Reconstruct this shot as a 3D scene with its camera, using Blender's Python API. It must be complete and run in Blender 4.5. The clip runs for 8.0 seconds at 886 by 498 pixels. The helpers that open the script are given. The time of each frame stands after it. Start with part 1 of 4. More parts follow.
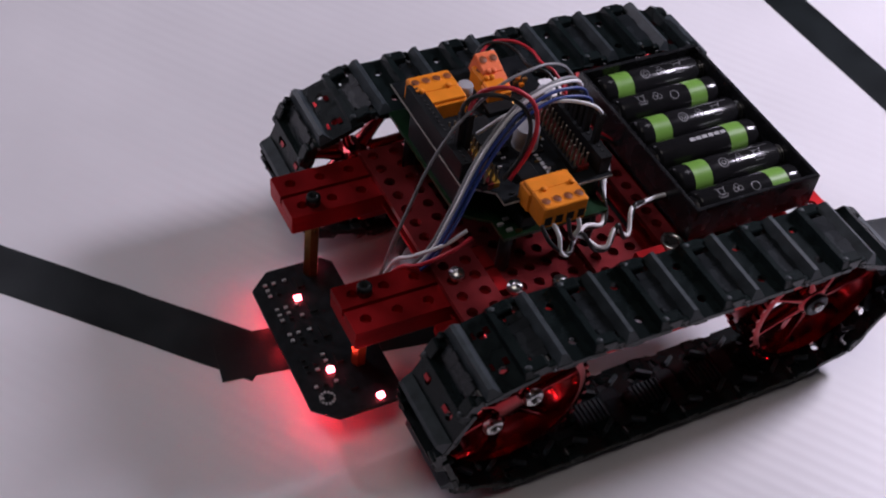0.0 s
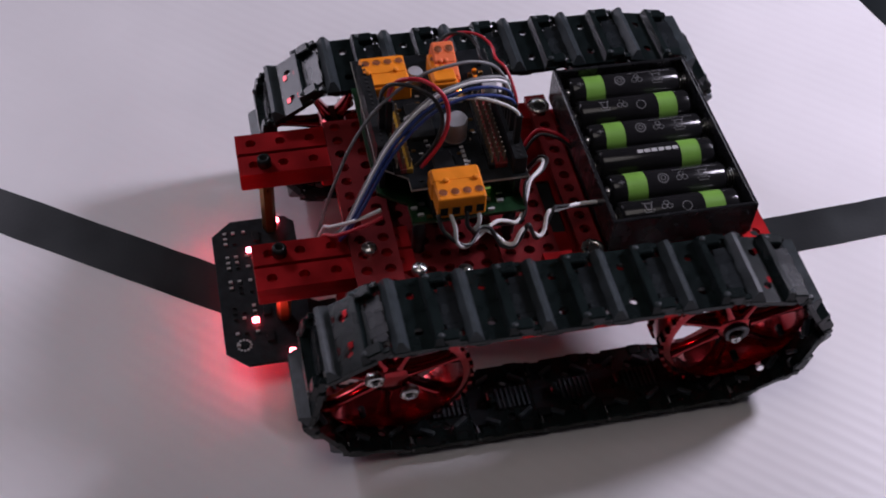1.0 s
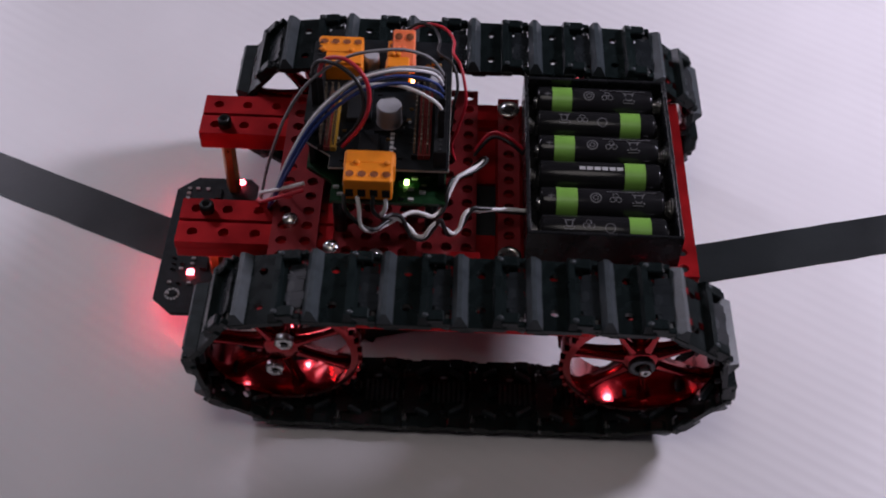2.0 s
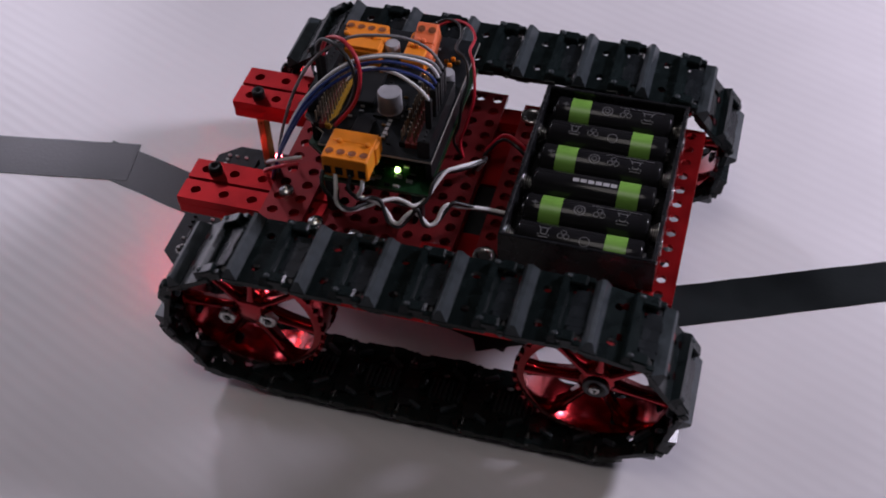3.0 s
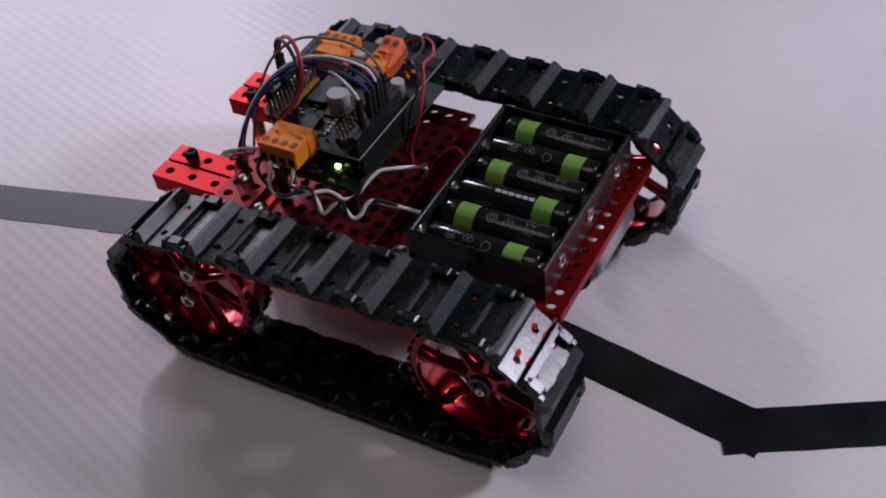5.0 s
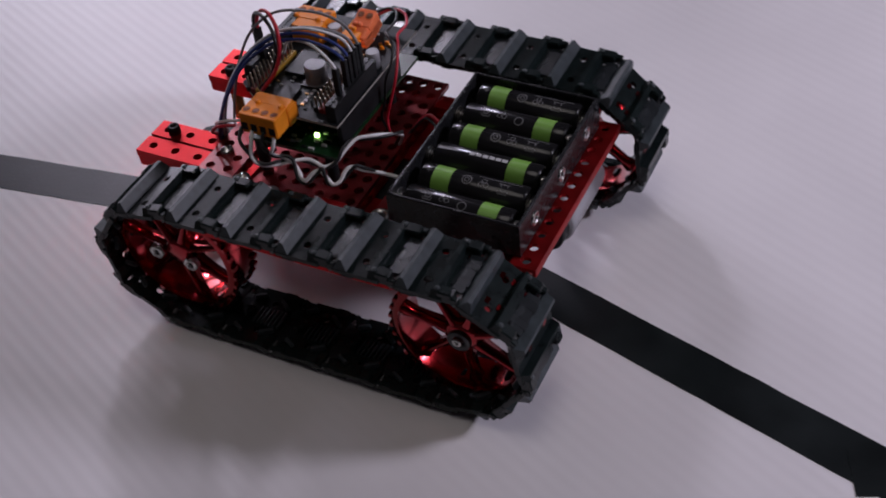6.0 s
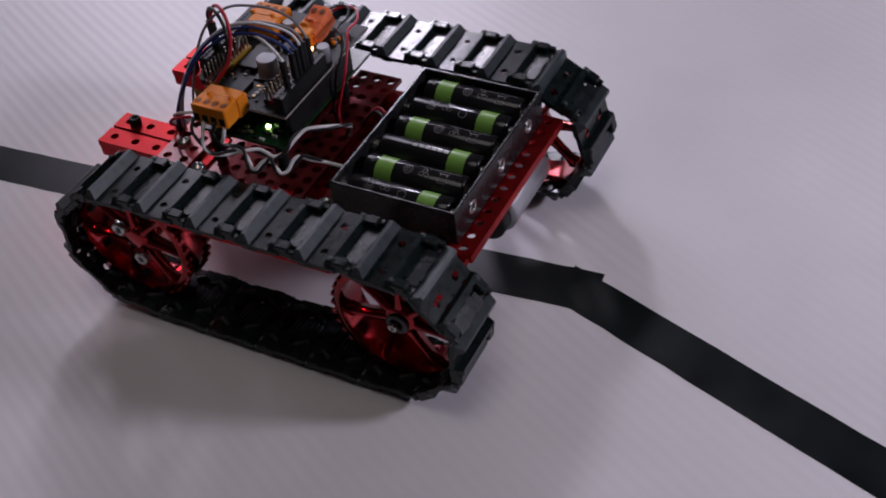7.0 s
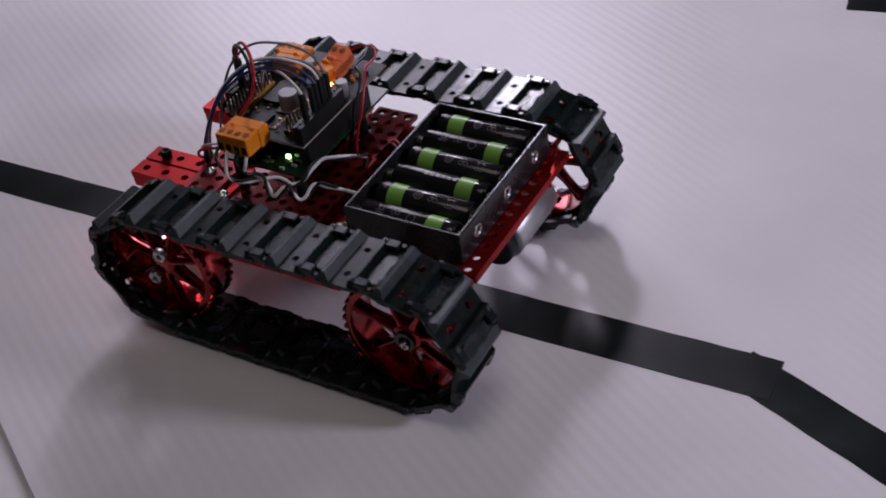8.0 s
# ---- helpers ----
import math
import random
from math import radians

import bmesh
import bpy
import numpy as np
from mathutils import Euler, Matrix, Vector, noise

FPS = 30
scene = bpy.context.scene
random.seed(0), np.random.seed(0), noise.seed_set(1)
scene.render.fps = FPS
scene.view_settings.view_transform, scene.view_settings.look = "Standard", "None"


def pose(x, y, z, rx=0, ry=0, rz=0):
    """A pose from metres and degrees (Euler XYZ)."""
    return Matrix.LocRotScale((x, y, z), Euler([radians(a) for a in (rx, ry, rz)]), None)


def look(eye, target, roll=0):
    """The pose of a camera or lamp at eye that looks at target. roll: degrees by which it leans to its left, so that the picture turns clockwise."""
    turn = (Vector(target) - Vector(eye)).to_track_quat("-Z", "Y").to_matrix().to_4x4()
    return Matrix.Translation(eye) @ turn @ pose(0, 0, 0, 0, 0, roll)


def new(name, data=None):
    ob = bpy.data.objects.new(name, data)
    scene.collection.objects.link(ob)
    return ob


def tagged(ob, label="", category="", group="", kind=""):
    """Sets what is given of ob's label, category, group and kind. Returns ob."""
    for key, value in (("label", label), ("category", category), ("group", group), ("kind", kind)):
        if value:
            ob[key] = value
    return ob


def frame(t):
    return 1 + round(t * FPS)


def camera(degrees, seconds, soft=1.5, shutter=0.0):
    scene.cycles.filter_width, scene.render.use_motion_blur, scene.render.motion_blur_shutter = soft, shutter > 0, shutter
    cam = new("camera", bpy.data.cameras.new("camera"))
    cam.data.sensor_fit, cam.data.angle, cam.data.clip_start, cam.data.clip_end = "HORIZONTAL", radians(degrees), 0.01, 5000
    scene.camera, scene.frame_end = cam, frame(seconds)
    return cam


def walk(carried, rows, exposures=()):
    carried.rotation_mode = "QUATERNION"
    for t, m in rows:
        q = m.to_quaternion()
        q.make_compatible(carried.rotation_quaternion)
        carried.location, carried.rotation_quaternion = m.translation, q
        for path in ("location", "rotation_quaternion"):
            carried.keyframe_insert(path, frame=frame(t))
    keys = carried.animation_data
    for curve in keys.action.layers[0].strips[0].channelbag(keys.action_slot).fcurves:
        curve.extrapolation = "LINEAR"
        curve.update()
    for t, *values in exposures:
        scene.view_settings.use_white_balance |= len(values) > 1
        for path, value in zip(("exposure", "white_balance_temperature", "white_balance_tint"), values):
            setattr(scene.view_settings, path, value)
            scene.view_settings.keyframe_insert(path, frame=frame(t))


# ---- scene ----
# ---------------- camera and its way ----------------
cam = camera(39.1, 8.0, soft=1.9, shutter=0.3)
CAMERA_ROWS = [
    (0.0, (0.3663, -0.2942, 0.411), (0.0526, 1.0573, -1.03), 8.5),
    (0.5, (0.3589, -0.2957, 0.435), (0.0331, 0.9607, -1.087), 7.5),
    (1.0, (0.3816, -0.2983, 0.445), (-0.0373, 0.9363, -1.072), 4.2),
    (1.5, (0.3816, -0.2974, 0.444), (-0.0803, 0.9353, -1.062), 3.6),
    (2.0, (0.3857, -0.3, 0.444), (-0.1283, 0.8984, -1.072), 2.1),
    (2.2, (0.3934, -0.2932, 0.441), (-0.1934, 0.8694, -1.077), -0.3),
    (3.3, (0.3724, -0.3197, 0.433), (-0.3458, 0.8384, -1.031), -1.6),
    (3.5, (0.3658, -0.3262, 0.431), (-0.361, 0.8385, -1.023), -1.3),
    (4.0, (0.3662, -0.3018, 0.428), (-0.4219, 0.8197, -1.029), -3.6),
    (4.2, (0.3671, -0.3056, 0.425), (-0.4691, 0.8305, -0.993), -3.7),
    (5.3, (0.3288, -0.3208, 0.423), (-0.6549, 0.7611, -0.942), -6.3),
    (5.5, (0.3245, -0.3199, 0.427), (-0.6799, 0.7348, -0.943), -6.2),
    (6.0, (0.3128, -0.3187, 0.426), (-0.725, 0.6902, -0.954), -6.8),
    (6.5, (0.2919, -0.3169, 0.429), (-0.7857, 0.6573, -0.945), -7.2),
    (7.0, (0.283, -0.3151, 0.429), (-0.8384, 0.6197, -0.938), -7.2),
    (7.5, (0.2592, -0.3291, 0.432), (-0.943, 0.5899, -0.876), -7.2),
    (8.0, (0.2517, -0.3321, 0.429), (-1.0239, 0.5325, -0.846), -8.5),
]
walk(cam, [(t, look(e, g, r)) for t, e, g, r in CAMERA_ROWS],
     exposures=((0.0, -0.21), (2.2, -0.19), (3.5, -0.24), (5.5, -0.25), (6.5, -0.33), (8.0, -0.26)))

# the robot's way: seconds, x, y, yaw; it drives towards its own -x
ROBOT_ROWS = [
    (0.00, 0.3789, 0.0799, 45.3), (0.25, 0.3690, 0.0697, 42.8), (0.50, 0.3589, 0.0598, 40.1),
    (0.75, 0.3484, 0.0504, 37.2), (1.00, 0.3374, 0.0414, 34.1), (1.25, 0.3258, 0.0328, 30.8),
    (1.50, 0.3137, 0.0250, 27.7), (1.75, 0.3010, 0.0181, 25.3), (2.00, 0.2877, 0.0115, 23.1),
    (2.25, 0.2740, 0.0045, 20.7), (2.50, 0.2596, -0.0023, 18.5), (2.75, 0.2444, -0.0088, 16.4),
    (3.00, 0.2284, -0.0148, 14.5), (3.25, 0.2116, -0.0202, 12.8), (3.50, 0.1938, -0.0249, 11.2),
    (3.75, 0.1750, -0.0288, 9.6), (4.00, 0.1558, -0.0319, 8.2), (4.25, 0.1367, -0.0345, 7.4),
    (4.50, 0.1179, -0.0368, 7.4), (4.75, 0.0995, -0.0388, 8.0), (5.00, 0.0813, -0.0408, 9.1),
    (5.25, 0.0633, -0.0431, 10.5), (5.50, 0.0453, -0.0457, 12.2), (5.75, 0.0271, -0.0489, 13.9),
    (6.00, 0.0084, -0.0529, 15.4), (6.25, -0.0115, -0.0578, 16.6), (6.50, -0.0322, -0.0636, 17.5),
    (6.75, -0.0536, -0.0701, 18.1), (7.00, -0.0749, -0.0769, 18.6), (7.25, -0.0956, -0.0838, 19.5),
    (7.50, -0.1162, -0.0909, 20.4), (7.75, -0.1372, -0.0985, 21.1), (8.00, -0.1584, -0.1064, 21.6),
]

# ---------------- light ----------------
room_light = bpy.data.worlds.new("room_light")
scene.world = room_light
room_light.use_nodes = True
room_light.node_tree.nodes["Background"].inputs[0].default_value = (1.0, 0.94, 0.92, 1)
room_light.node_tree.nodes["Background"].inputs[1].default_value = 0.16


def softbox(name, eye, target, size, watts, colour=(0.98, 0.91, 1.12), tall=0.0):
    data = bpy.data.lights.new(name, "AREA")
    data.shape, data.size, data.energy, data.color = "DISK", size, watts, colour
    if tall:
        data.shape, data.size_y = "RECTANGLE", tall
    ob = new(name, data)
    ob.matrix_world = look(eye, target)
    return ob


# the lamps of the room: a tall one and a small one ahead of the robot, one behind it
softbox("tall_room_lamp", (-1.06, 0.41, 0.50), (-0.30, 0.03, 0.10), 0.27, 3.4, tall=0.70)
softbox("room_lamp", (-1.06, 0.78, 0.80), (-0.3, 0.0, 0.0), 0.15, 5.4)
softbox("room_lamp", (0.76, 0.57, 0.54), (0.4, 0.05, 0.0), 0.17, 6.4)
# added soft overhead fill with no known source, warms and lifts the shadows
softbox("overhead_fill", (0.1, -0.3, 2.3), (0.1, 0.0, 0.0), 1.1, 8.6, (1.04, 0.95, 0.94))


# ---------------- materials ----------------
def material(name, colour, rough=0.5, metal=0.0, vary=0.15, scale=60.0, bump=0.1, fine=900.0, rough_vary=0.12,
             coat=0.0, random_tint=0.0, spec=0.5):
    """A surface with stains at one scale and grain at a finer one."""
    m = bpy.data.materials.new(name)
    m.use_nodes = True
    n, l = m.node_tree.nodes, m.node_tree.links
    b = n["Principled BSDF"]
    b.inputs["Metallic"].default_value = metal
    b.inputs["Coat Weight"].default_value, b.inputs["Coat Roughness"].default_value = coat, 0.10
    b.inputs["Specular IOR Level"].default_value = spec
    co = n.new("ShaderNodeTexCoord")
    big = n.new("ShaderNodeTexNoise")
    big.inputs["Scale"].default_value, big.inputs["Detail"].default_value = scale, 5
    small = n.new("ShaderNodeTexNoise")
    small.inputs["Scale"].default_value, small.inputs["Detail"].default_value = fine, 3
    l.new(co.outputs["Object"], big.inputs["Vector"])
    l.new(co.outputs["Object"], small.inputs["Vector"])
    ramp = n.new("ShaderNodeValToRGB")
    dark, light = [tuple(min(1.0, c * k) for c in colour) + (1,) for k in (1 - vary, 1 + vary)]
    ramp.color_ramp.elements[0].color, ramp.color_ramp.elements[1].color = dark, light
    ramp.color_ramp.elements[0].position, ramp.color_ramp.elements[1].position = 0.3, 0.7
    l.new(big.outputs["Fac"], ramp.inputs["Fac"])
    out = ramp.outputs["Color"]
    if random_tint:
        info = n.new("ShaderNodeObjectInfo")
        hsv = n.new("ShaderNodeHueSaturation")
        mp = n.new("ShaderNodeMapRange")
        mp.inputs["To Min"].default_value, mp.inputs["To Max"].default_value = 1 - random_tint, 1 + random_tint
        l.new(info.outputs["Random"], mp.inputs["Value"])
        l.new(mp.outputs["Result"], hsv.inputs["Value"])
        l.new(out, hsv.inputs["Color"])
        out = hsv.outputs["Color"]
    l.new(out, b.inputs["Base Color"])
    rr = n.new("ShaderNodeMapRange")
    rr.inputs["To Min"].default_value, rr.inputs["To Max"].default_value = max(0.03, rough - rough_vary), min(1, rough + rough_vary)
    l.new(big.outputs["Fac"], rr.inputs["Value"])
    l.new(rr.outputs["Result"], b.inputs["Roughness"])
    if bump:
        bp = n.new("ShaderNodeBump")
        bp.inputs["Strength"].default_value, bp.inputs["Distance"].default_value = bump, 0.0006
        l.new(small.outputs["Fac"], bp.inputs["Height"])
        l.new(bp.outputs["Normal"], b.inputs["Normal"])
    return m


def glowing(name, colour, strength):
    m = bpy.data.materials.new(name)
    m.use_nodes = True
    b = m.node_tree.nodes["Principled BSDF"]
    b.inputs["Base Color"].default_value = colour + (1,)
    b.inputs["Emission Color"].default_value = colour + (1,)
    b.inputs["Emission Strength"].default_value = strength
    return m


def sheet_material():
    """White corrugated plastic: flutes that run along the sheet's own x, faint grey scuffs."""
    m = material("corrugated_plastic", (0.74, 0.72, 0.74), 0.42, vary=0.07, scale=7, bump=0, rough_vary=0.10)
    n, l = m.node_tree.nodes, m.node_tree.links
    co = [x for x in n if x.bl_idname == "ShaderNodeTexCoord"][0]
    wave = n.new("ShaderNodeTexWave")
    wave.bands_direction = "Y"
    wave.inputs["Scale"].default_value = 0.31 / 0.0066
    wave.inputs["Distortion"].default_value, wave.inputs["Detail"].default_value = 1.1, 2
    wave.inputs["Detail Scale"].default_value = 0.4
    l.new(co.outputs["Object"], wave.inputs["Vector"])
    bp = n.new("ShaderNodeBump")
    bp.inputs["Strength"].default_value, bp.inputs["Distance"].default_value = 0.10, 0.0005
    l.new(wave.outputs["Fac"], bp.inputs["Height"])
    b = n["Principled BSDF"]
    l.new(bp.outputs["Normal"], b.inputs["Normal"])
    return m


SHEET = sheet_material()
TAPE = material("black_tape", (0.0085, 0.0116, 0.0124), 0.37, vary=0.45, scale=30, bump=0.12, fine=600, spec=0.29)
TABLE = material("brown_wood", (0.09, 0.06, 0.045), 0.5, vary=0.3, scale=12, bump=0.1)
# dark tones for the unseen room shell, chosen to limit bounce and reflections
WALL = material("unseen_wall_dark", (0.11, 0.105, 0.11), 0.8, vary=0.05, scale=2, bump=0)
CEILING = material("unseen_ceiling_dark", (0.10, 0.095, 0.10), 0.9, vary=0.05, scale=2, bump=0)
RED = material("red_anodised_metal", (0.40, 0.016, 0.019), 0.46, metal=1.0, vary=0.18, scale=90, bump=0.04, fine=2500)
PLATE_RED = material("clear_coated_red_metal", (0.24, 0.020, 0.024), 0.50, metal=0.75, vary=0.18, scale=90, bump=0.03, fine=2500, coat=0.55)
WHEEL_RED = material("polished_red_metal", (0.34, 0.014, 0.019), 0.17, metal=1.0, vary=0.14, scale=90, bump=0.03, fine=2500, rough_vary=0.05, coat=0.5)
# near-black for solid pieces that paint the shade inside small holes
HOLE_SHADE = material("painted_hole_shade", (0.004, 0.004, 0.005), 0.8, vary=0.2, scale=200, bump=0)
RUBBER = material("black_track_plastic", (0.0072, 0.0112, 0.0114), 0.22, vary=0.35, scale=160, bump=0.06, fine=1500, rough_vary=0.06, random_tint=0.2, spec=0.29)
SMOOTH = material("smooth_track_plastic", (0.013, 0.016, 0.018), 0.26, vary=0.3, scale=160, bump=0.05, fine=1500, rough_vary=0.06, spec=0.38)
# paler track plastic: light caught by fins and inner ridges is in its colour
LIT_TRACK = material("lit_track_plastic", (0.032, 0.041, 0.046), 0.42, vary=0.35, scale=220, bump=0.06, fine=1500, random_tint=0.15, spec=0.4)
BLACK = material("black_plastic", (0.013, 0.0140, 0.0150), 0.40, vary=0.25, scale=120, bump=0.08, fine=2000, spec=0.16)
CELL = material("black_cell_wrap", (0.011, 0.011, 0.012), 0.15, vary=0.2, scale=80, bump=0.0, rough_vary=0.05, spec=0.25)
HOLDER = material("glossy_black_plastic", (0.012, 0.0125, 0.014), 0.26, vary=0.25, scale=120, bump=0.06, fine=2000, spec=0.34)
GREEN = material("green_band", (0.17, 0.36, 0.06), 0.35, vary=0.1, scale=120, bump=0)
DIM_PRINT = material("dim_grey_print", (0.105, 0.105, 0.11), 0.45, vary=0.25, scale=300, bump=0)
PRINT = material("grey_print", (0.42, 0.42, 0.43), 0.45, vary=0.15, scale=300, bump=0)
DARK_STEEL = material("dark_steel", (0.10, 0.10, 0.105), 0.4, metal=0.9, vary=0.2, scale=200, bump=0.05)
STEEL = material("bright_steel", (0.62, 0.61, 0.60), 0.28, metal=1.0, vary=0.12, scale=200, bump=0.05)
GREY = material("motor_steel", (0.36, 0.36, 0.38), 0.4, metal=0.8, vary=0.1, scale=60, bump=0.05)
BRASS = material("brass", (0.45, 0.24, 0.08), 0.32, metal=1.0, vary=0.15, scale=200, bump=0.05)
ORANGE = material("orange_plastic", (0.84, 0.25, 0.012), 0.55, vary=0.10, scale=150, bump=0.06, spec=0.28)
# darker orange, the shade inside the plugs' screw wells put into colour
WELL = material("shadowed_orange_plastic", (0.20, 0.050, 0.008), 0.6, vary=0.2, scale=200, bump=0.05)
CORAL = material("red_orange_plastic", (0.95, 0.21, 0.075), 0.55, vary=0.10, scale=150, bump=0.06, spec=0.28)
BOARD = material("black_board", (0.009, 0.011, 0.013), 0.46, vary=0.4, scale=250, bump=0.1, fine=1500, spec=0.16)
BOARD_EDGE = material("board_edge", (0.34, 0.32, 0.29), 0.6, vary=0.15, scale=200, bump=0.05)
CAN = material("brushed_can", (0.40, 0.40, 0.42), 0.62, metal=0.4, vary=0.12, scale=150, bump=0.05)
GBOARD = material("green_board", (0.006, 0.03, 0.010), 0.33, vary=0.4, scale=300, bump=0.1, fine=1500)
WHITE = material("white_rubber", (0.80, 0.79, 0.80), 0.45, vary=0.08, scale=100, bump=0.05)
BLUE = material("blue_rubber", (0.02, 0.045, 0.20), 0.4, vary=0.1, scale=100, bump=0.05)
WIRE_GREY = material("grey_rubber", (0.20, 0.20, 0.21), 0.45, vary=0.1, scale=100, bump=0.05)
WIRE_RED = material("red_rubber", (0.52, 0.016, 0.035), 0.4, vary=0.1, scale=100, bump=0.05)
WIRE_BLACK = material("black_rubber", (0.012, 0.012, 0.013), 0.4, vary=0.1, scale=100, bump=0.05)
GILT = material("dull_gilt", (0.30, 0.26, 0.20), 0.5, metal=0.9, vary=0.15, scale=200, bump=0.05)
YELLOW = material("yellow_plastic", (0.34, 0.19, 0.02), 0.4, vary=0.1, scale=200, bump=0.05)
MAROON = material("dark_red_plastic", (0.16, 0.015, 0.015), 0.4, vary=0.1, scale=200, bump=0.05)
LED_RED = glowing("red_led", (1.0, 0.08, 0.11), 45.0)
LED_UNDER = glowing("red_floor_led", (1.0, 0.03, 0.05), 38.0)
LED_GREEN = glowing("green_led", (0.55, 1.0, 0.25), 14.0)
LED_AMBER = glowing("amber_led", (1.0, 0.46, 0.16), 13.0)


# ---------------- mesh tools ----------------
class Mesh:
    """Collects boxes, rods, rings and wires, each face with a material slot."""

    def __init__(self):
        self.v, self.f, self.m, self.smooth = [], [], [], []

    def add(self, verts, faces, slot=0, smooth=False):
        k = len(self.v)
        self.v += [tuple(p) for p in verts]
        for f in faces:
            self.f.append([i + k for i in f])
            self.m.append(slot)
            self.smooth.append(smooth)
        return self

    def prism(self, outline, z0, z1, slot=0, bevel=0.0, turn=None):
        """An outline in x, y raised from z0 to z1, its upper and lower edges bevelled."""
        n = len(outline)
        cx, cy = sum(p[0] for p in outline) / n, sum(p[1] for p in outline) / n
        levels = [(z0, bevel), (z0 + bevel, 0), (z1 - bevel, 0), (z1, bevel)] if bevel else [(z0, 0), (z1, 0)]
        verts = []
        for z, inset in levels:
            for x, y in outline:
                r = math.hypot(x - cx, y - cy) or 1
                k = max(0.0, 1 - inset * 1.3 / r)
                verts.append((cx + (x - cx) * k, cy + (y - cy) * k, z))
        faces = [list(range(n))[::-1], [len(verts) - n + i for i in range(n)]]
        for a in range(len(levels) - 1):
            for i in range(n):
                j = (i + 1) % n
                faces.append([a * n + i, a * n + j, (a + 1) * n + j, (a + 1) * n + i])
        if turn:
            verts = [turn @ Vector(p) for p in verts]
        return self.add(verts, faces, slot)

    def box(self, x0, x1, y0, y1, z0, z1, slot=0, bevel=0.0, turn=None):
        if not bevel:
            return self.prism([(x0, y0), (x1, y0), (x1, y1), (x0, y1)], z0, z1, slot, 0, turn)
        c = bevel
        o = [(x0 + c, y0), (x1 - c, y0), (x1, y0 + c), (x1, y1 - c), (x1 - c, y1), (x0 + c, y1), (x0, y1 - c), (x0, y0 + c)]
        return self.prism(o, z0, z1, slot, bevel, turn)

    def lathe(self, profile, axis_pose, seg=16, slot=0, smooth=True):
        """A profile of (radius, height) turned about the pose's z; radius 0 closes an end."""
        verts, rings = [], []
        for r, z in profile:
            if r < 1e-7:
                rings.append([len(verts)])
                verts.append(axis_pose @ Vector((0, 0, z)))
            else:
                rings.append(list(range(len(verts), len(verts) + seg)))
                verts += [axis_pose @ Vector((r * math.cos(2 * math.pi * i / seg), r * math.sin(2 * math.pi * i / seg), z)) for i in range(seg)]
        faces = []
        for a, b in zip(rings, rings[1:]):
            for i in range(seg):
                j = (i + 1) % seg
                if len(a) == 1 and len(b) > 1:
                    faces.append([a[0], b[j], b[i]])
                elif len(b) == 1 and len(a) > 1:
                    faces.append([a[i], a[j], b[0]])
                elif len(a) > 1:
                    faces.append([a[i], a[j], b[j], b[i]])
        return self.add(verts, faces, slot, smooth)

    def rod(self, p0, p1, r, seg=12, slot=0, smooth=True):
        p0, p1 = Vector(p0), Vector(p1)
        m = Matrix.Translation(p0) @ (p1 - p0).to_track_quat("Z", "Y").to_matrix().to_4x4()
        h = (p1 - p0).length
        e = min(r, h) * 0.12
        return self.lathe([(0, 0), (r - e, 0), (r, e), (r, h - e), (r - e, h), (0, h)], m, seg, slot, smooth)

    def wire(self, points, r, slot=0, seg=7, steps=7):
        """A round wire through the points, smoothly bent."""
        P = [Vector(p) for p in points]
        P = [P[0] * 2 - P[1]] + P + [P[-1] * 2 - P[-2]]
        line = []
        for i in range(1, len(P) - 2):
            for s in range(steps):
                t = s / steps
                a, b, c, d = P[i - 1:i + 3]
                line.append(0.5 * (2 * b + (c - a) * t + (2 * a - 5 * b + 4 * c - d) * t * t + (3 * b - a - 3 * c + d) * t ** 3))
        line.append(P[-2])
        verts, faces = [], []
        up = Vector((0.31, 0.2, 0.93)).normalized()
        for i, p in enumerate(line):
            d = (line[min(i + 1, len(line) - 1)] - line[max(i - 1, 0)]).normalized()
            side = d.cross(up)
            side = side.normalized() if side.length > 1e-4 else d.orthogonal().normalized()
            up = side.cross(d).normalized()
            verts += [p + r * (math.cos(2 * math.pi * k / seg) * side + math.sin(2 * math.pi * k / seg) * up) for k in range(seg)]
        for i in range(len(line) - 1):
            for k in range(seg):
                j = (k + 1) % seg
                faces.append([i * seg + k, i * seg + j, (i + 1) * seg + j, (i + 1) * seg + k])
        faces += [list(range(seg))[::-1], [(len(line) - 1) * seg + k for k in range(seg)]]
        return self.add(verts, faces, slot, True)

    def perforated(self, x0, x1, y0, y1, z0, z1, pitch=0.008, hole=0.0024, slot=0, skip=()):
        """A plate with a grid of round holes through it."""
        nx, ny = max(1, round((x1 - x0) / pitch)), max(1, round((y1 - y0) / pitch))
        shared = {}
        dx, dy = (x1 - x0) / nx, (y1 - y0) / ny
        for i in range(nx):
            for j in range(ny):
                cx, cy = x0 + (i + 0.5) * dx, y0 + (j + 0.5) * dy
                outer = [(1, 0), (1, 1), (0, 1), (-1, 1), (-1, 0), (-1, -1), (0, -1), (1, -1)]
                verts, faces = [], []
                for z in (z0, z1):
                    verts += [(cx + a * dx / 2, cy + b * dy / 2, z) for a, b in outer]
                    verts += [(cx + hole * math.cos(k * math.pi / 4), cy + hole * math.sin(k * math.pi / 4), z) for k in range(8)]
                for k in range(8):
                    q = (k + 1) % 8
                    faces += [[16 + k, 16 + q, 24 + q, 24 + k], [q, k, 8 + k, 8 + q], [8 + q, 8 + k, 24 + k, 24 + q]]
                side = {0: i == nx - 1, 7: i == nx - 1, 1: j == ny - 1, 2: j == ny - 1, 3: i == 0, 4: i == 0, 5: j == 0, 6: j == 0}
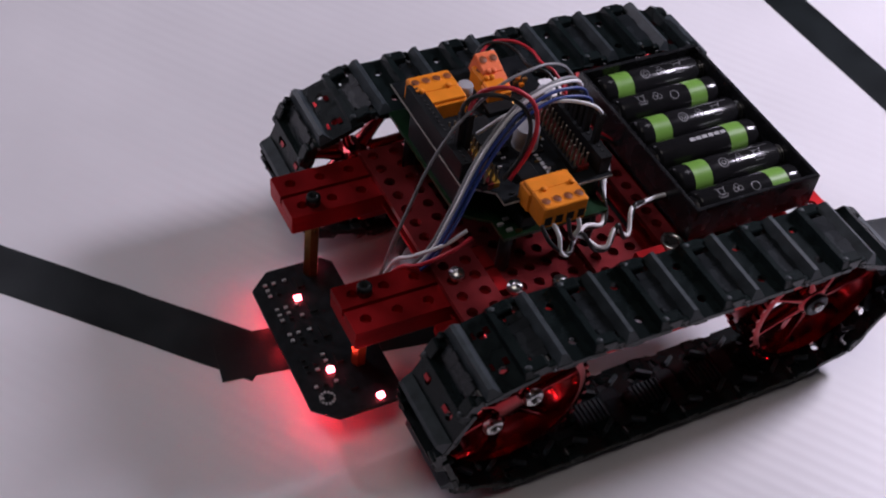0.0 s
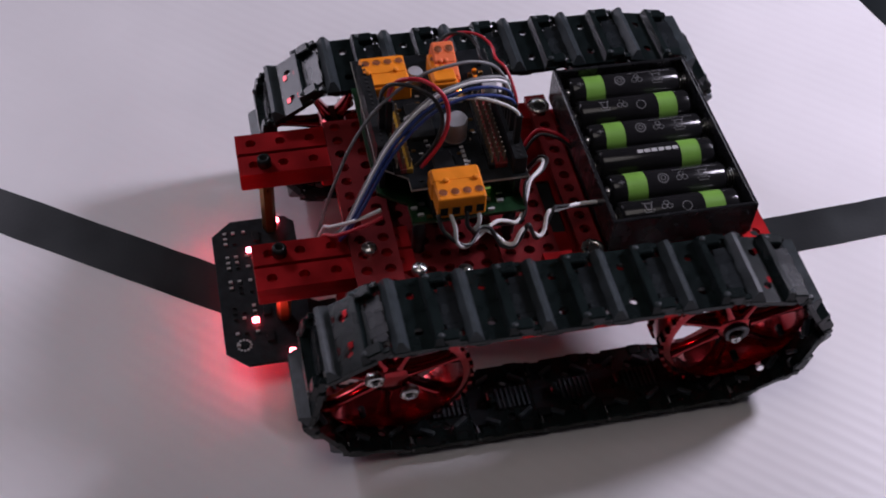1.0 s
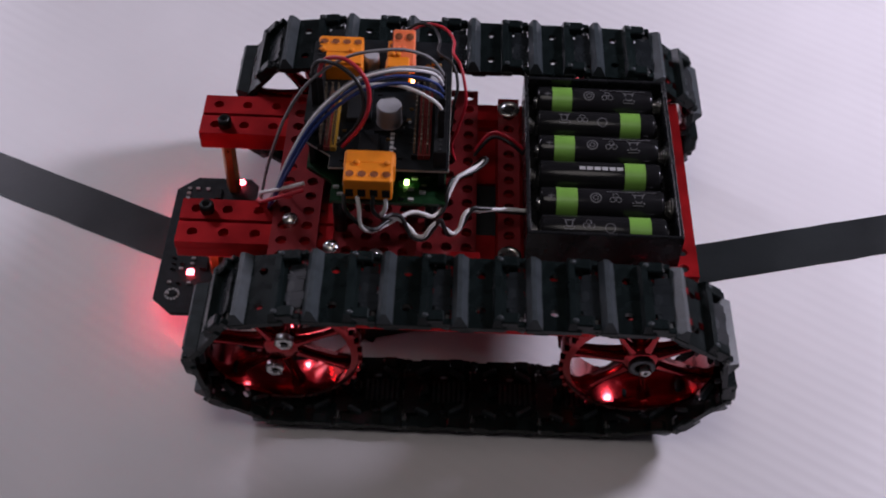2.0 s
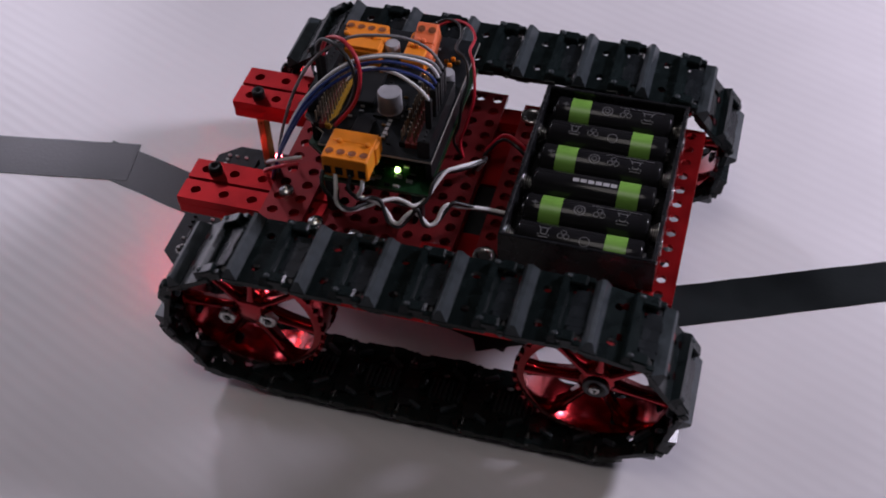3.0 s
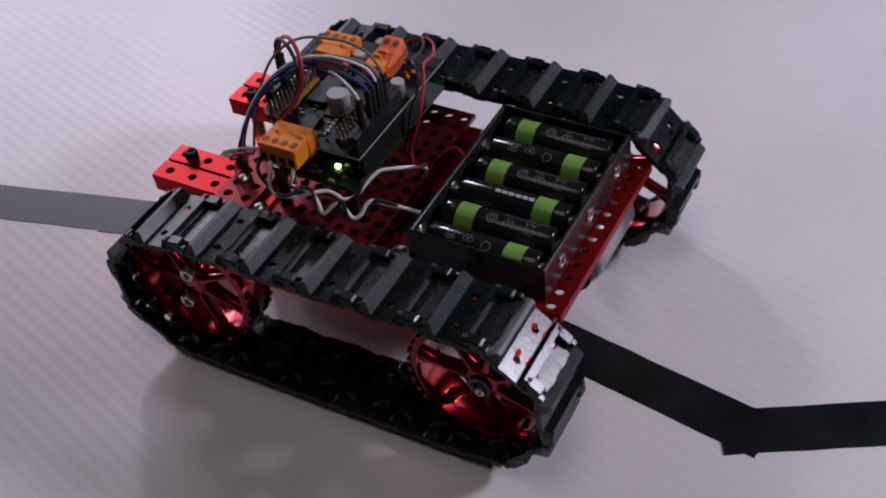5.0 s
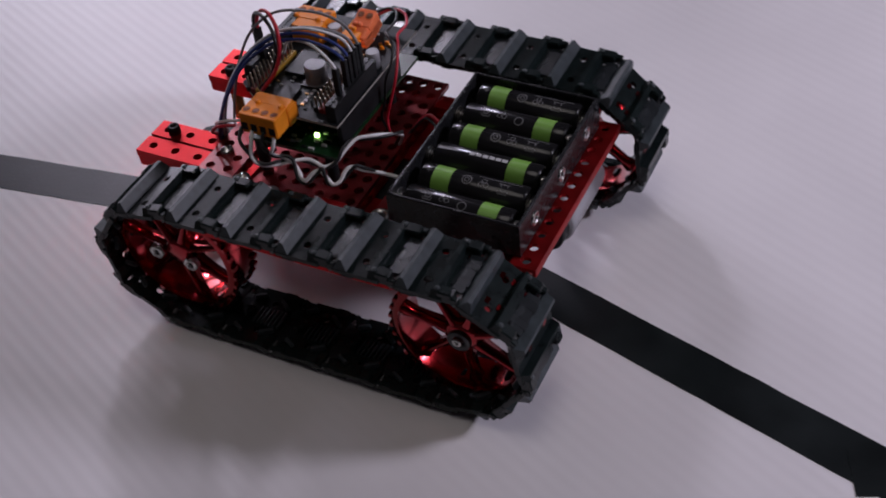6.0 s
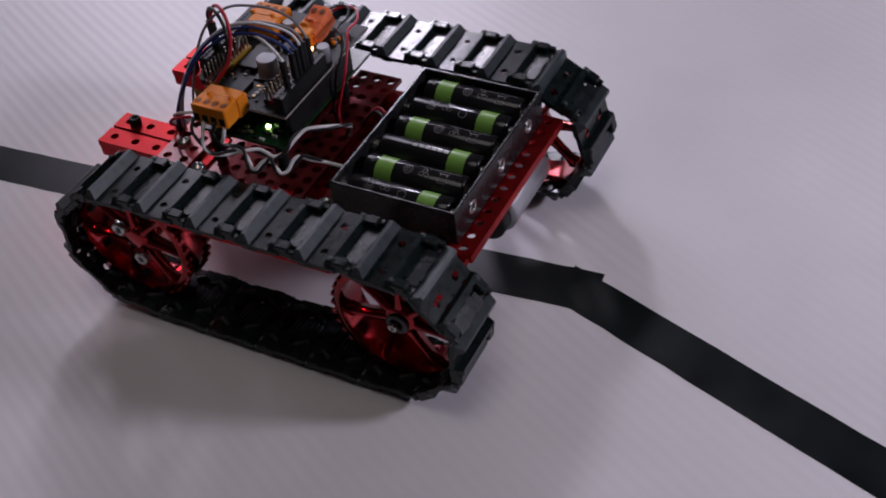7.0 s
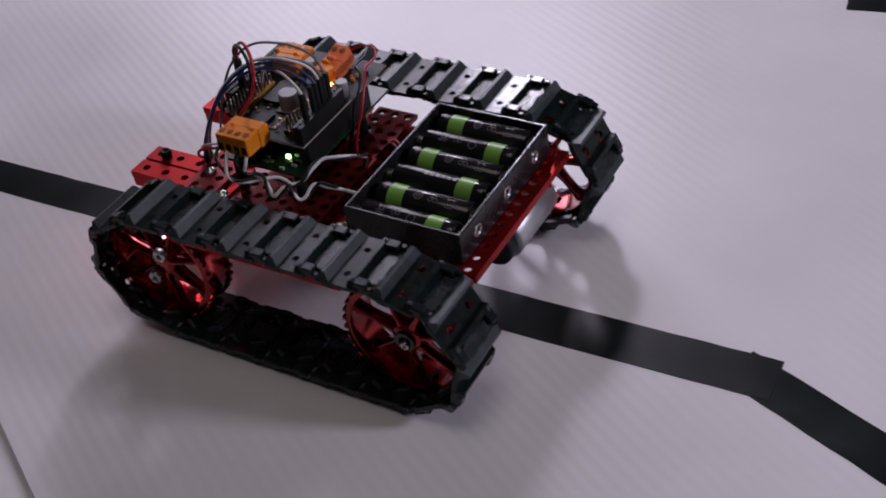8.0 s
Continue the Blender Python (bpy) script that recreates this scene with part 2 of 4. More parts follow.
                faces += [[k, (k + 1) % 8, 16 + (k + 1) % 8, 16 + k] for k in range(8) if side[k]]
                place = []
                for p in verts:
                    key = tuple(round(c * 1e6) for c in p)
                    if key not in shared:
                        shared[key] = len(self.v)
                        self.v.append(p)
                    place.append(shared[key])
                for f in faces:
                    self.f.append([place[q] for q in f])
                    self.m.append(slot)
                    self.smooth.append(False)
        return self

    def data(self, name, *materials):
        me = bpy.data.meshes.new(name)
        me.from_pydata(self.v, [], self.f)
        me.polygons.foreach_set("material_index", self.m)
        me.polygons.foreach_set("use_smooth", self.smooth)
        for mt in materials:
            me.materials.append(mt)
        me.update()
        return me


def part(name, mesh, materials, parent=None, label="", at=None):
    data = mesh.data(name, *materials) if isinstance(mesh, Mesh) else mesh
    ob = new(name, data)
    if parent:
        ob.parent = parent
    if at is not None:
        ob.matrix_basis = at
    if label:
        tagged(ob, label)
    return ob


def strip(points, width, z0, z1, ragged=0.0, step=0.012):
    """A strip along a line of two points, with slightly ragged edges."""
    (ax, ay), (bx, by) = points
    d = Vector((bx - ax, by - ay))
    n = max(2, int(d.length / step))
    u = d.normalized()
    w = Vector((-u.y, u.x))
    ms = Mesh()
    rnd = random.Random(int(abs(ax * 1000) + abs(by * 977)))
    left = [Vector((ax, ay)) + d * i / n + w * (width / 2 + rnd.uniform(-ragged, ragged)) for i in range(n + 1)]
    right = [Vector((ax, ay)) + d * i / n - w * (width / 2 + rnd.uniform(-ragged, ragged)) for i in range(n + 1)]
    verts = [(p.x, p.y, z) for z in (z0, z1) for p in left + right]
    k = 2 * (n + 1)
    faces = []
    for i in range(n):
        a, b, c, e = i, i + 1, n + 1 + i + 1, n + 1 + i
        faces += [[k + e, k + c, k + b, k + a], [a, b, c, e], [a, k + a, k + b, b], [e, c, k + c, k + e]]
    faces += [[0, n + 1, k + n + 1, k], [n, k + n, k + 2 * n + 1, 2 * n + 1]]
    ms.add(verts, faces)
    return ms


# ---------------- the setting ----------------
BOARD_TURN = -8.0
board_pose = pose(-0.21, -0.279, 0, 0, 0, BOARD_TURN)      # origin on the sheet's edge
sheet = Mesh().box(-0.75, 1.45, 0.0, 1.5, -0.0026, 0.0, bevel=0.0008)
tagged(part("ground", sheet, [SHEET], at=board_pose), "white corrugated plastic sheet with fine parallel flutes", kind="structure")
under = Mesh().box(-0.78, 1.48, -0.020, 1.53, -0.0065, -0.0028, bevel=0.0008)
tagged(part("ground_sheet_below", under, [SHEET], at=board_pose), "second white plastic sheet lying beneath", kind="structure")
table = Mesh().box(-2.2, 2.4, -1.6, 2.4, -0.04, -0.007, bevel=0.004)
tagged(part("floor", table, [TABLE]), "dark brown floor under the white sheets", kind="structure")
# unseen enclosure, added so that glossy surfaces mirror something dark
for nm, b in (("unseen_wall_north", (-2.3, 2.5, 2.4, 2.5)), ("unseen_wall_south", (-2.3, 2.5, -1.7, -1.6)),
              ("unseen_wall_west", (-2.3, -2.2, -1.6, 2.4)), ("unseen_wall_east", (2.4, 2.5, -1.6, 2.4))):
    tagged(part(nm, Mesh().box(*b, -0.04, 2.4), [WALL]), "unseen dark wall added to keep reflections dim", kind="structure")
tagged(part("unseen_ceiling", Mesh().box(-2.3, 2.5, -1.7, 2.5, 2.4, 2.5), [CEILING]), "unseen dark lid added to keep reflections dim", kind="structure")

TAPE_W = 0.0252
A0, A2 = radians(37.2), radians(23.5)
P0 = Vector((0.2203, 0.0))
P1 = Vector((0.0, 0.0))
BACK = P0 + 0.397 * Vector((math.cos(A0), math.sin(A0)))
AHEAD = P1 - 0.13 * Vector((math.cos(A2), math.sin(A2)))
FAR = P1 - 0.62 * Vector((math.cos(A2 - 0.01), math.sin(A2 - 0.01)))
TAPES = [((P0.x + 0.010, P0.y), (P1.x - 0.010, P1.y), 0.00014, 0.0237), ((BACK.x, BACK.y), (P0.x - 0.008, P0.y - 0.008), 0.0003, 0.0230),
         ((P1.x + 0.010, P1.y + 0.004), (AHEAD.x, AHEAD.y), 0.0003, 0.0265), ((AHEAD.x + 0.01, AHEAD.y + 0.005), (FAR.x, FAR.y), 0.00014, 0.0258),
         ((BACK.x + 0.008, BACK.y - 0.008), (0.33, 0.43), 0.00014, TAPE_W), ((0.335, 0.425), (0.13, 0.49), 0.0003, TAPE_W), ((0.14, 0.49), (-0.175, 0.305), 0.00014, TAPE_W)]
for a, b, z, w in TAPES:
    tagged(part("tape_strip", strip((a, b), w, 0.00002, z + 0.0001, 0.00025), [TAPE]),
           "strip of matt black tape stuck on the white sheet", "tape", "tape line")

# ---------------- the tracked robot ----------------
robot = tagged(new("tracked_robot"), "small red metal robot on black plastic tracks with wires", "robot")
MID_Y = 0.043
HUB_Z = 0.0395
FRONT_X, REAR_X = -0.096, 0.048
R_BELT = 0.0342
R_ROLL = 0.0349
SPAN = REAR_X - FRONT_X
LOOP = 2 * SPAN + 2 * math.pi * R_BELT
LINKS = 18
PITCH = LOOP / LINKS
NEAR_Y, FAR_Y = -0.0285, 0.1145      # middles of the two tracks


def on_loop(s):
    """A place on the track's loop: from the upper rear end forwards along the top, round the front, back along the ground."""
    s %= LOOP
    if s < SPAN:
        return REAR_X - s, HUB_Z + R_BELT
    s -= SPAN
    if s < math.pi * R_BELT:
        a = math.pi / 2 + s / R_BELT
        return FRONT_X + R_BELT * math.cos(a), HUB_Z + R_BELT * math.sin(a)
    s -= math.pi * R_BELT
    if s < SPAN:
        return FRONT_X + s, HUB_Z - R_BELT
    s -= SPAN
    a = -math.pi / 2 + s / R_BELT
    return REAR_X + R_BELT * math.cos(a), HUB_Z + R_BELT * math.sin(a)


def link_pose(s, y):
    """The pose of a link whose ends lie at s and s + PITCH; its own x points backwards on top, its z outwards."""
    ax, az = on_loop(s)
    bx, bz = on_loop(s + PITCH)
    ex, ez = ax - bx, az - bz
    m = Matrix.Identity(4)
    k = math.hypot(ex, ez)
    ex, ez = ex / k, ez / k
    m.col[0] = (ex, 0, ez, 0)
    m.col[1] = (0, 1, 0, 0)
    m.col[2] = (-ez, 0, ex, 0)
    m.col[3] = ((ax + bx) / 2, y, (az + bz) / 2, 1)
    return m


def ridge(ms, x0, x1, t0, t1, w, cut, z0, z1, slot):
    """A bar across the link with sloped faces, its ends cut back towards the top."""
    v = [(x0, -w, z0), (x1, -w, z0), (x1, w, z0), (x0, w, z0), (t0, -w + cut, z1), (t1, -w + cut, z1), (t1, w - cut, z1), (t0, w - cut, z1)]
    ms.add(v, [[4, 5, 6, 7], [0, 1, 5, 4], [1, 2, 6, 5], [2, 3, 7, 6], [3, 0, 4, 7]], slot)


def link_mesh():
    ms = Mesh()
    w = 0.0172
    h = 0.0012
    # the plate: a solid strip under the fin, then two round holes behind it
    ms.box(-0.0126, -0.0062, -w, w, -h, h, bevel=0.0003)
    ms.perforated(-0.0063, 0.0030, -w + 0.0002, w - 0.0002, -h, h - 0.0002, 0.017, 0.0018)
    # the tall fin, and the bracket before the hinge: a bar with an arm at either end
    ridge(ms, -0.0126, -0.0062, -0.0106, -0.0089, w - 0.0002, 0.0016, h - 0.0003, 0.0053, 3)
    ms.box(0.0028, 0.0082, -w, w, -h, h + 0.0002, bevel=0.0004)
    ridge(ms, 0.0028, 0.0068, 0.0036, 0.0060, w - 0.0004, 0.0012, h - 0.0002, 0.0046, 0)
    for s in (-1, 1):
        y0, y1 = sorted((s * 0.0112, s * (w - 0.0008)))
        ms.box(0.0058, 0.0128, y0, y1, -h, 0.0043, 0, bevel=0.0006)
        y0, y1 = sorted((s * 0.0140, s * (w - 0.0004)))
        ms.box(0.0120, 0.0154, y0, y1, -h, 0.0028, bevel=0.0004)
        ms.lathe([(0.0012, 0.0), (0.0012, 0.0004), (0.0007, 0.0008), (0, 0.0008)], Matrix.Translation((0.0056, s * 0.0142, 0.0042)), 8, 3)
    # the hinge inside the bracket: a smooth ramp with stepped fingers up to the next fin
    for y0, y1, x0, x1 in ((-0.0106, -0.0072, 0.0090, 0.0150), (-0.0071, -0.0030, 0.0074, 0.0156), (-0.0029, 0.0029, 0.0084, 0.0150), (0.0030, 0.0071, 0.0074, 0.0156), (0.0072, 0.0106, 0.0090, 0.0150)):
        za, zb = 0.0012 + (x0 - 0.0074) * 0.05, 0.0012 + (x1 - 0.0074) * 0.05
        v = [(x0, y0, -h), (x1, y0, -h), (x1, y1, -h), (x0, y1, -h), (x0, y0, za), (x1, y0, zb), (x1, y1, zb), (x0, y1, za)]
        ms.add(v, [[3, 2, 1, 0], [4, 5, 6, 7], [0, 1, 5, 4], [1, 2, 6, 5], [2, 3, 7, 6], [3, 0, 4, 7]], 2)
    # inner side: pads, comb teeth, chevron ridges and the drive tooth
    for s in (-1, 1):
        y0, y1 = sorted((s * 0.0122, s * w))
        ms.box(-0.0100, -0.0034, y0, y1, -0.0019, -h + 0.0002, bevel=0.0007)
        turn = Matrix.Translation((-0.0072, s * 0.0088, 0)) @ Matrix.Rotation(s * 0.6, 4, "Z")
        ms.box(-0.0036, 0.0036, -0.0009, 0.0009, -0.0036, -h + 0.0002, 3, bevel=0.0004, turn=turn)
        turn = Matrix.Translation((0.0070, s * 0.0105, 0)) @ Matrix.Rotation(-s * 0.5, 4, "Z")
        ms.box(-0.0030, 0.0030, -0.0008, 0.0008, -0.0032, -h + 0.0002, 3, bevel=0.0003, turn=turn)
    for q in range(7):
        x = -0.0102 + 0.0021 * q
        ms.box(x - 0.0005, x + 0.0005, -0.0050, 0.0050, -0.0025, -h + 0.0002, 3)
    ms.box(0.0044, 0.0076, -0.0030, 0.0030, -0.0052, -h + 0.0002, bevel=0.0009)
    return ms.data("track_link", RUBBER, DARK_STEEL, SMOOTH, LIT_TRACK)


def wheel_mesh():
    """A red spoked wheel with a dished inner rim; its axis is y, its outer face at -y."""
    ms = Mesh()
    across = Matrix.Rotation(math.pi / 2, 4, "X")         # z of the lathe becomes -y
    ms.lathe([(0.0286, 0.0090), (0.0312, 0.0090), (0.0318, 0.0083), (0.0318, -0.0083), (0.0312, -0.0090), (0.0290, -0.0090)], across, 40)
    ms.lathe([(0.0290, -0.0090), (0.0284, -0.0060), (0.0281, 0.0), (0.0282, 0.0060), (0.0286, 0.0090)], across, 40)
    ms.lathe([(0, -0.009), (0.0072, -0.009), (0.0078, -0.006), (0.0078, 0.0058), (0.0070, 0.0066), (0.0050, 0.0074), (0, 0.0074)], across, 24)
    for k in range(7):
        # a deep blade, broad at the hub and the rim, with a rounded front edge
        turn = Matrix.Rotation(2 * math.pi * k / 7, 4, "Y")
        rows = []
        for r, half, front in ((0.0068, 0.0024, -0.0066), (0.0105, 0.0016, -0.0062), (0.0170, 0.0012, -0.0054), (0.0240, 0.0015, -0.0050), (0.0284, 0.0030, -0.0050)):
            rows.append([(r, 0.0005, -half), (r, front + 0.0010, -half), (r, front, -half * 0.45), (r, front, half * 0.45), (r, front + 0.0010, half), (r, 0.0005, half)])
        verts = [turn @ Vector(p) for row in rows for p in row]
        faces = [[6 * a + i, 6 * a + (i + 1) % 6, 6 * a + 6 + (i + 1) % 6, 6 * a + 6 + i] for a in range(4) for i in range(6)]
        ms.add(verts, faces, 0, True)
    for k in range(36):
        a = 2 * math.pi * k / 36
        t = Matrix.Rotation(a, 4, "Y") @ Matrix.Translation((0.0318, 0, 0))
        ms.box(-0.0005, 0.0011, -0.0090, -0.0060, -0.0010, 0.0010, turn=t)
        ms.box(-0.0005, 0.0011, 0.0060, 0.0090, -0.0010, 0.0010, turn=t)
    return ms.data("wheel", WHEEL_RED)


def ring(ms, centre, axis_pose, r0, r1, h, seg=12, slot=0):
    m = Matrix.Translation(centre) @ axis_pose
    ms.lathe([(r0, 0), (r1, 0), (r1, h * 0.8), (r1 - h * 0.2, h), (r0, h), (r0, 0)], m, seg, slot)


OUT = Matrix.Rotation(math.pi / 2, 4, "X")
LINK = link_mesh()
WHEEL = wheel_mesh()


def build_wheel(x, y, side, idle):
    wheel = part("wheel", WHEEL, [], robot, "red anodised metal spoked wheel",
                 pose(x, y, HUB_Z, 0, 0, 0 if side < 0 else 180))
    if idle:
        for k in (-1, 1):
            ms = Mesh()
            ring(ms, (0.0092 * k, -0.0078, 0), OUT, 0.0020, 0.0041, 0.0030, 6)
            # solid dark disc in the ring, painting the shade of the bore
            ms.rod((0.0092 * k, -0.0070, 0), (0.0092 * k, -0.0094, 0), 0.0021, 10, 1)
            part("nut", ms, [STEEL, HOLE_SHADE], wheel, "bright steel nut")
    else:
        ms = Mesh()
        ring(ms, (0, -0.0072, 0), OUT, 0.0028, 0.0054, 0.0022, 20)
        part("bearing_cap", ms, [DARK_STEEL], wheel, "dark steel hub cap")
        ms = Mesh()
        ring(ms, (0, -0.0090, -0.0014), OUT, 0.0008, 0.0024, 0.0026, 12)
        part("set_screw", ms, [STEEL], wheel, "small bright steel screw")
    return wheel


NEAR_WHEELS = [build_wheel(FRONT_X, -0.0265, -1, True), build_wheel(REAR_X, -0.0265, -1, False)]
FAR_WHEELS = [build_wheel(FRONT_X, 0.1125, 1, True), build_wheel(REAR_X, 0.1125, 1, False)]
PIN = Mesh().rod((PITCH / 2, -0.0174, -0.0002), (PITCH / 2, 0.0174, -0.0002), 0.0007, 8).data("hinge_pin", DARK_STEEL)
NEAR_LINKS = [part("track_link", LINK, [], robot, "black plastic track link with a tall fin") for _ in range(LINKS)]
FAR_LINKS = [part("track_link", LINK, [], robot, "black plastic track link with a tall fin") for _ in range(LINKS)]
for link in NEAR_LINKS + FAR_LINKS:
    part("hinge_pin", PIN, [], link, "dark steel hinge pin")


def slotted_beam(y0, y1):
    """A flat metal beam with a groove along its middle and drilled holes."""
    x0, x1, z0, z1 = -0.1425, -0.078, 0.0485, 0.0578
    m = (y0 + y1) / 2
    ms = Mesh()
    g = 0.0008
    ms.box(x0, x1, y0, y1, z0, z1 - 0.0036, bevel=0.0005)
    for a, b in ((y0, m - g), (m + g, y1)):
        ms.perforated(x0, x1, a, b, z1 - 0.0038, z1, pitch=0.0128, hole=0.0023)
    return ms


def cap_screw(x, y, z, parent, r=0.0030):
    ms = Mesh()
    ms.lathe([(0, -0.004), (r * 0.6, -0.004), (r * 0.6, 0), (r, 0), (r, 0.0036), (r * 0.9, 0.0042), (r * 0.5, 0.0042), (r * 0.45, 0.0018), (0, 0.0018)], Matrix.Translation((x, y, z)), 14)
    return part("bolt", ms, [BLACK], parent, "black socket-head bolt")


for y0, y1, yb in ((0.0060, 0.0300, 0.0236), (0.0695, 0.0940, 0.0748)):
    beam = part("front_beam", slotted_beam(y0, y1), [RED], robot, "red anodised metal beam with a middle groove")
    cap_screw(-0.1315, yb, 0.0578, beam)
    ms = Mesh()
    ms.lathe([(0, 0.0166), (0.0030, 0.0166), (0.0032, 0.0172), (0.0032, 0.0482), (0.0030, 0.0488), (0, 0.0488)], Matrix.Translation((-0.1315, yb, 0)), 6, smooth=False)
    part("standoff", ms, [BRASS], robot, "brass hexagonal standoff")

# chassis: two long side rails, cross plates and the angle bar at the rear
for y0, y1 in ((-0.0065, 0.0025), (0.0835, 0.0925)):
    ms = Mesh().box(-0.112, 0.066, y0, y1, 0.0500, 0.0540, bevel=0.0005)
    rail = part("side_rail", ms, [RED], robot, "red anodised metal side rail")
    face = Mesh().perforated(-0.112, 0.066, 0.0, 0.008, 0.0, 0.0016, 0.008, 0.0021)
    part("rail_web", face, [RED], rail, at=pose(0, y0 + 0.0017, 0.046, 90, 0, 0))
for x0, x1, y1 in ((-0.1035, -0.0842, 0.094), (-0.0435, -0.0195, 0.1005), (-0.0105, -0.0012, 0.0960)):
    part("cross_plate", Mesh().perforated(x0, x1, -0.006, y1, 0.0580, 0.0604), [PLATE_RED], robot, "red metal plate drilled with a grid of holes")
base = Mesh().box(-0.1030, -0.0200, 0.0035, 0.0825, 0.0512, 0.0526, bevel=0.0004).box(-0.0110, 0.0580, 0.0035, 0.0825, 0.0512, 0.0526, bevel=0.0004)
base.box(-0.0199, -0.0111, 0.0035, 0.0200, 0.0512, 0.0526).box(-0.0199, -0.0111, 0.0500, 0.0825, 0.0512, 0.0526)      # an opening between the two plates
base.box(-0.0430, 0.0010, 0.0932, 0.1000, 0.0512, 0.0526).box(-0.0300, -0.0200, 0.0820, 0.0940, 0.0494, 0.0513)
part("base_plate", base, [RED], robot, "red metal base plate with an opening")
for y in (0.0010, 0.0870):
    part("plate_spacer", Mesh().box(-0.0400, -0.0030, y - 0.0030, y + 0.0030, 0.0538, 0.0582, bevel=0.0004), [RED], robot, "red metal spacer bar")
part("deck_plate", Mesh().perforated(-0.084, -0.030, 0.002, 0.090, 0.0540, 0.0562), [PLATE_RED], robot, "red metal plate drilled with a grid of holes")
angle = Mesh().perforated(0.0585, 0.0705, -0.0045, 0.0975, 0.0585, 0.0602, 0.0085, 0.0022)
angle.box(0.0690, 0.0706, -0.0045, 0.0975, 0.0560, 0.0590, bevel=0.0003)
part("rear_angle_bar", angle, [RED], robot, "red metal angle bar with a row of holes")
for x, y in ((-0.0058, 0.0020), (-0.0058, 0.0885)):
    ms = Mesh()
    ring(ms, (x, y, 0.0604), Matrix.Identity(4), 0.0026, 0.0049, 0.0012, 18)
    part("washer", ms, [STEEL], robot, "bright steel washer")
    part("nut", Mesh().rod((x, y, 0.0600), (x, y, 0.0612), 0.0025, 6, smooth=False), [DARK_STEEL], robot, "dark steel nut inside the washer")
for motor_x, y0, y1 in ((REAR_X + 0.006, 0.0900, 0.0480), (FRONT_X + 0.006, -0.0080, 0.0520)):
    ms = Mesh()
    ms.rod((motor_x, y0, HUB_Z - 0.003), (motor_x, y1, HUB_Z - 0.003), 0.0125, 28)
    ms.rod((motor_x, y1, HUB_Z - 0.003), (motor_x, y1 + (0.008 if y1 > y0 else -0.008), HUB_Z - 0.003), 0.0105, 22, 1)
    part("motor", ms, [GREY, BLACK], robot, "grey steel gear motor")
# added black box that stands for the shade below the deck opening
ms = Mesh().box(-0.0240, -0.0080, 0.0180, 0.0520, 0.0300, 0.0508, bevel=0.0010)
part("gap_shade_box", ms, [BLACK], robot, "black box added under the deck opening to darken it")
for y in (NEAR_Y + 0.012, FAR_Y - 0.012):
    for x in (FRONT_X, REAR_X):
        ms = Mesh().rod((x, y - 0.014, HUB_Z), (x, y + 0.014, HUB_Z), 0.0026, 10)
        part("axle", ms, [STEEL], robot)
        arm = Mesh().box(x - 0.010, x + 0.010, (0.0 if y < MID_Y else 0.0840), (0.0025 if y < MID_Y else 0.0865), 0.0300, 0.0520, bevel=0.0006)
        part("axle_bracket", arm, [RED], robot, "red metal axle bracket")

# red strip that carries the upper run of the track, on a short tie to the side rail
for y0, y1, t0, t1 in ((-0.0425, -0.0395, -0.0397, -0.0040),):
    ms = Mesh().box(-0.0720, 0.0240, y0, y1, 0.0680, 0.0712, bevel=0.0004)
    guide = part("track_guide", ms, [RED], robot, "red metal strip under the upper run of the track")
    part("tie", Mesh().box(-0.0300, -0.0180, t0, t1, 0.0682, 0.0700, bevel=0.0003).box(-0.0300, -0.0180, -0.0064, -0.0040, 0.0520, 0.0690), [RED], guide)

# battery holder with six cells
BX0, BX1, BY0, BY1, BZ0, BZ1 = 0.0, 0.062, 0.0, 0.0923, 0.0606, 0.0780
holder = Mesh()
rings = []
for inset, z in ((0.0003, BZ0), (0.0, BZ0 + 0.0003), (0.0, BZ1 - 0.0004), (0.0004, BZ1), (0.0013, BZ1), (0.0017, BZ1 - 0.0004), (0.0017, BZ0 + 0.0018)):
    rings += [(BX0 + inset, BY0 + inset, z), (BX1 - inset, BY0 + inset, z), (BX1 - inset, BY1 - inset, z), (BX0 + inset, BY1 - inset, z)]
sides = [[4 * k + i, 4 * k + (i + 1) % 4, 4 * k + 4 + (i + 1) % 4, 4 * k + 4 + i] for k in range(6) for i in range(4)]
holder.add(rings, sides + [[3, 2, 1, 0], [24, 25, 26, 27]])
battery_holder = part("battery_holder", holder, [HOLDER], robot, "open black plastic holder with six cells")
CELL_Y = [0.0841 - 0.0152 * i for i in range(6)]
for i in range(3):
    ms = Mesh()
    ring(ms, (BX1 - 0.0002, 0.016 + 0.030 * i, 0.0695), Matrix.Rotation(math.pi / 2, 4, "Y"), 0.0021, 0.0034, 0.0008, 16)
    part("rivet", ms, [STEEL], battery_holder, "bright round rivet")


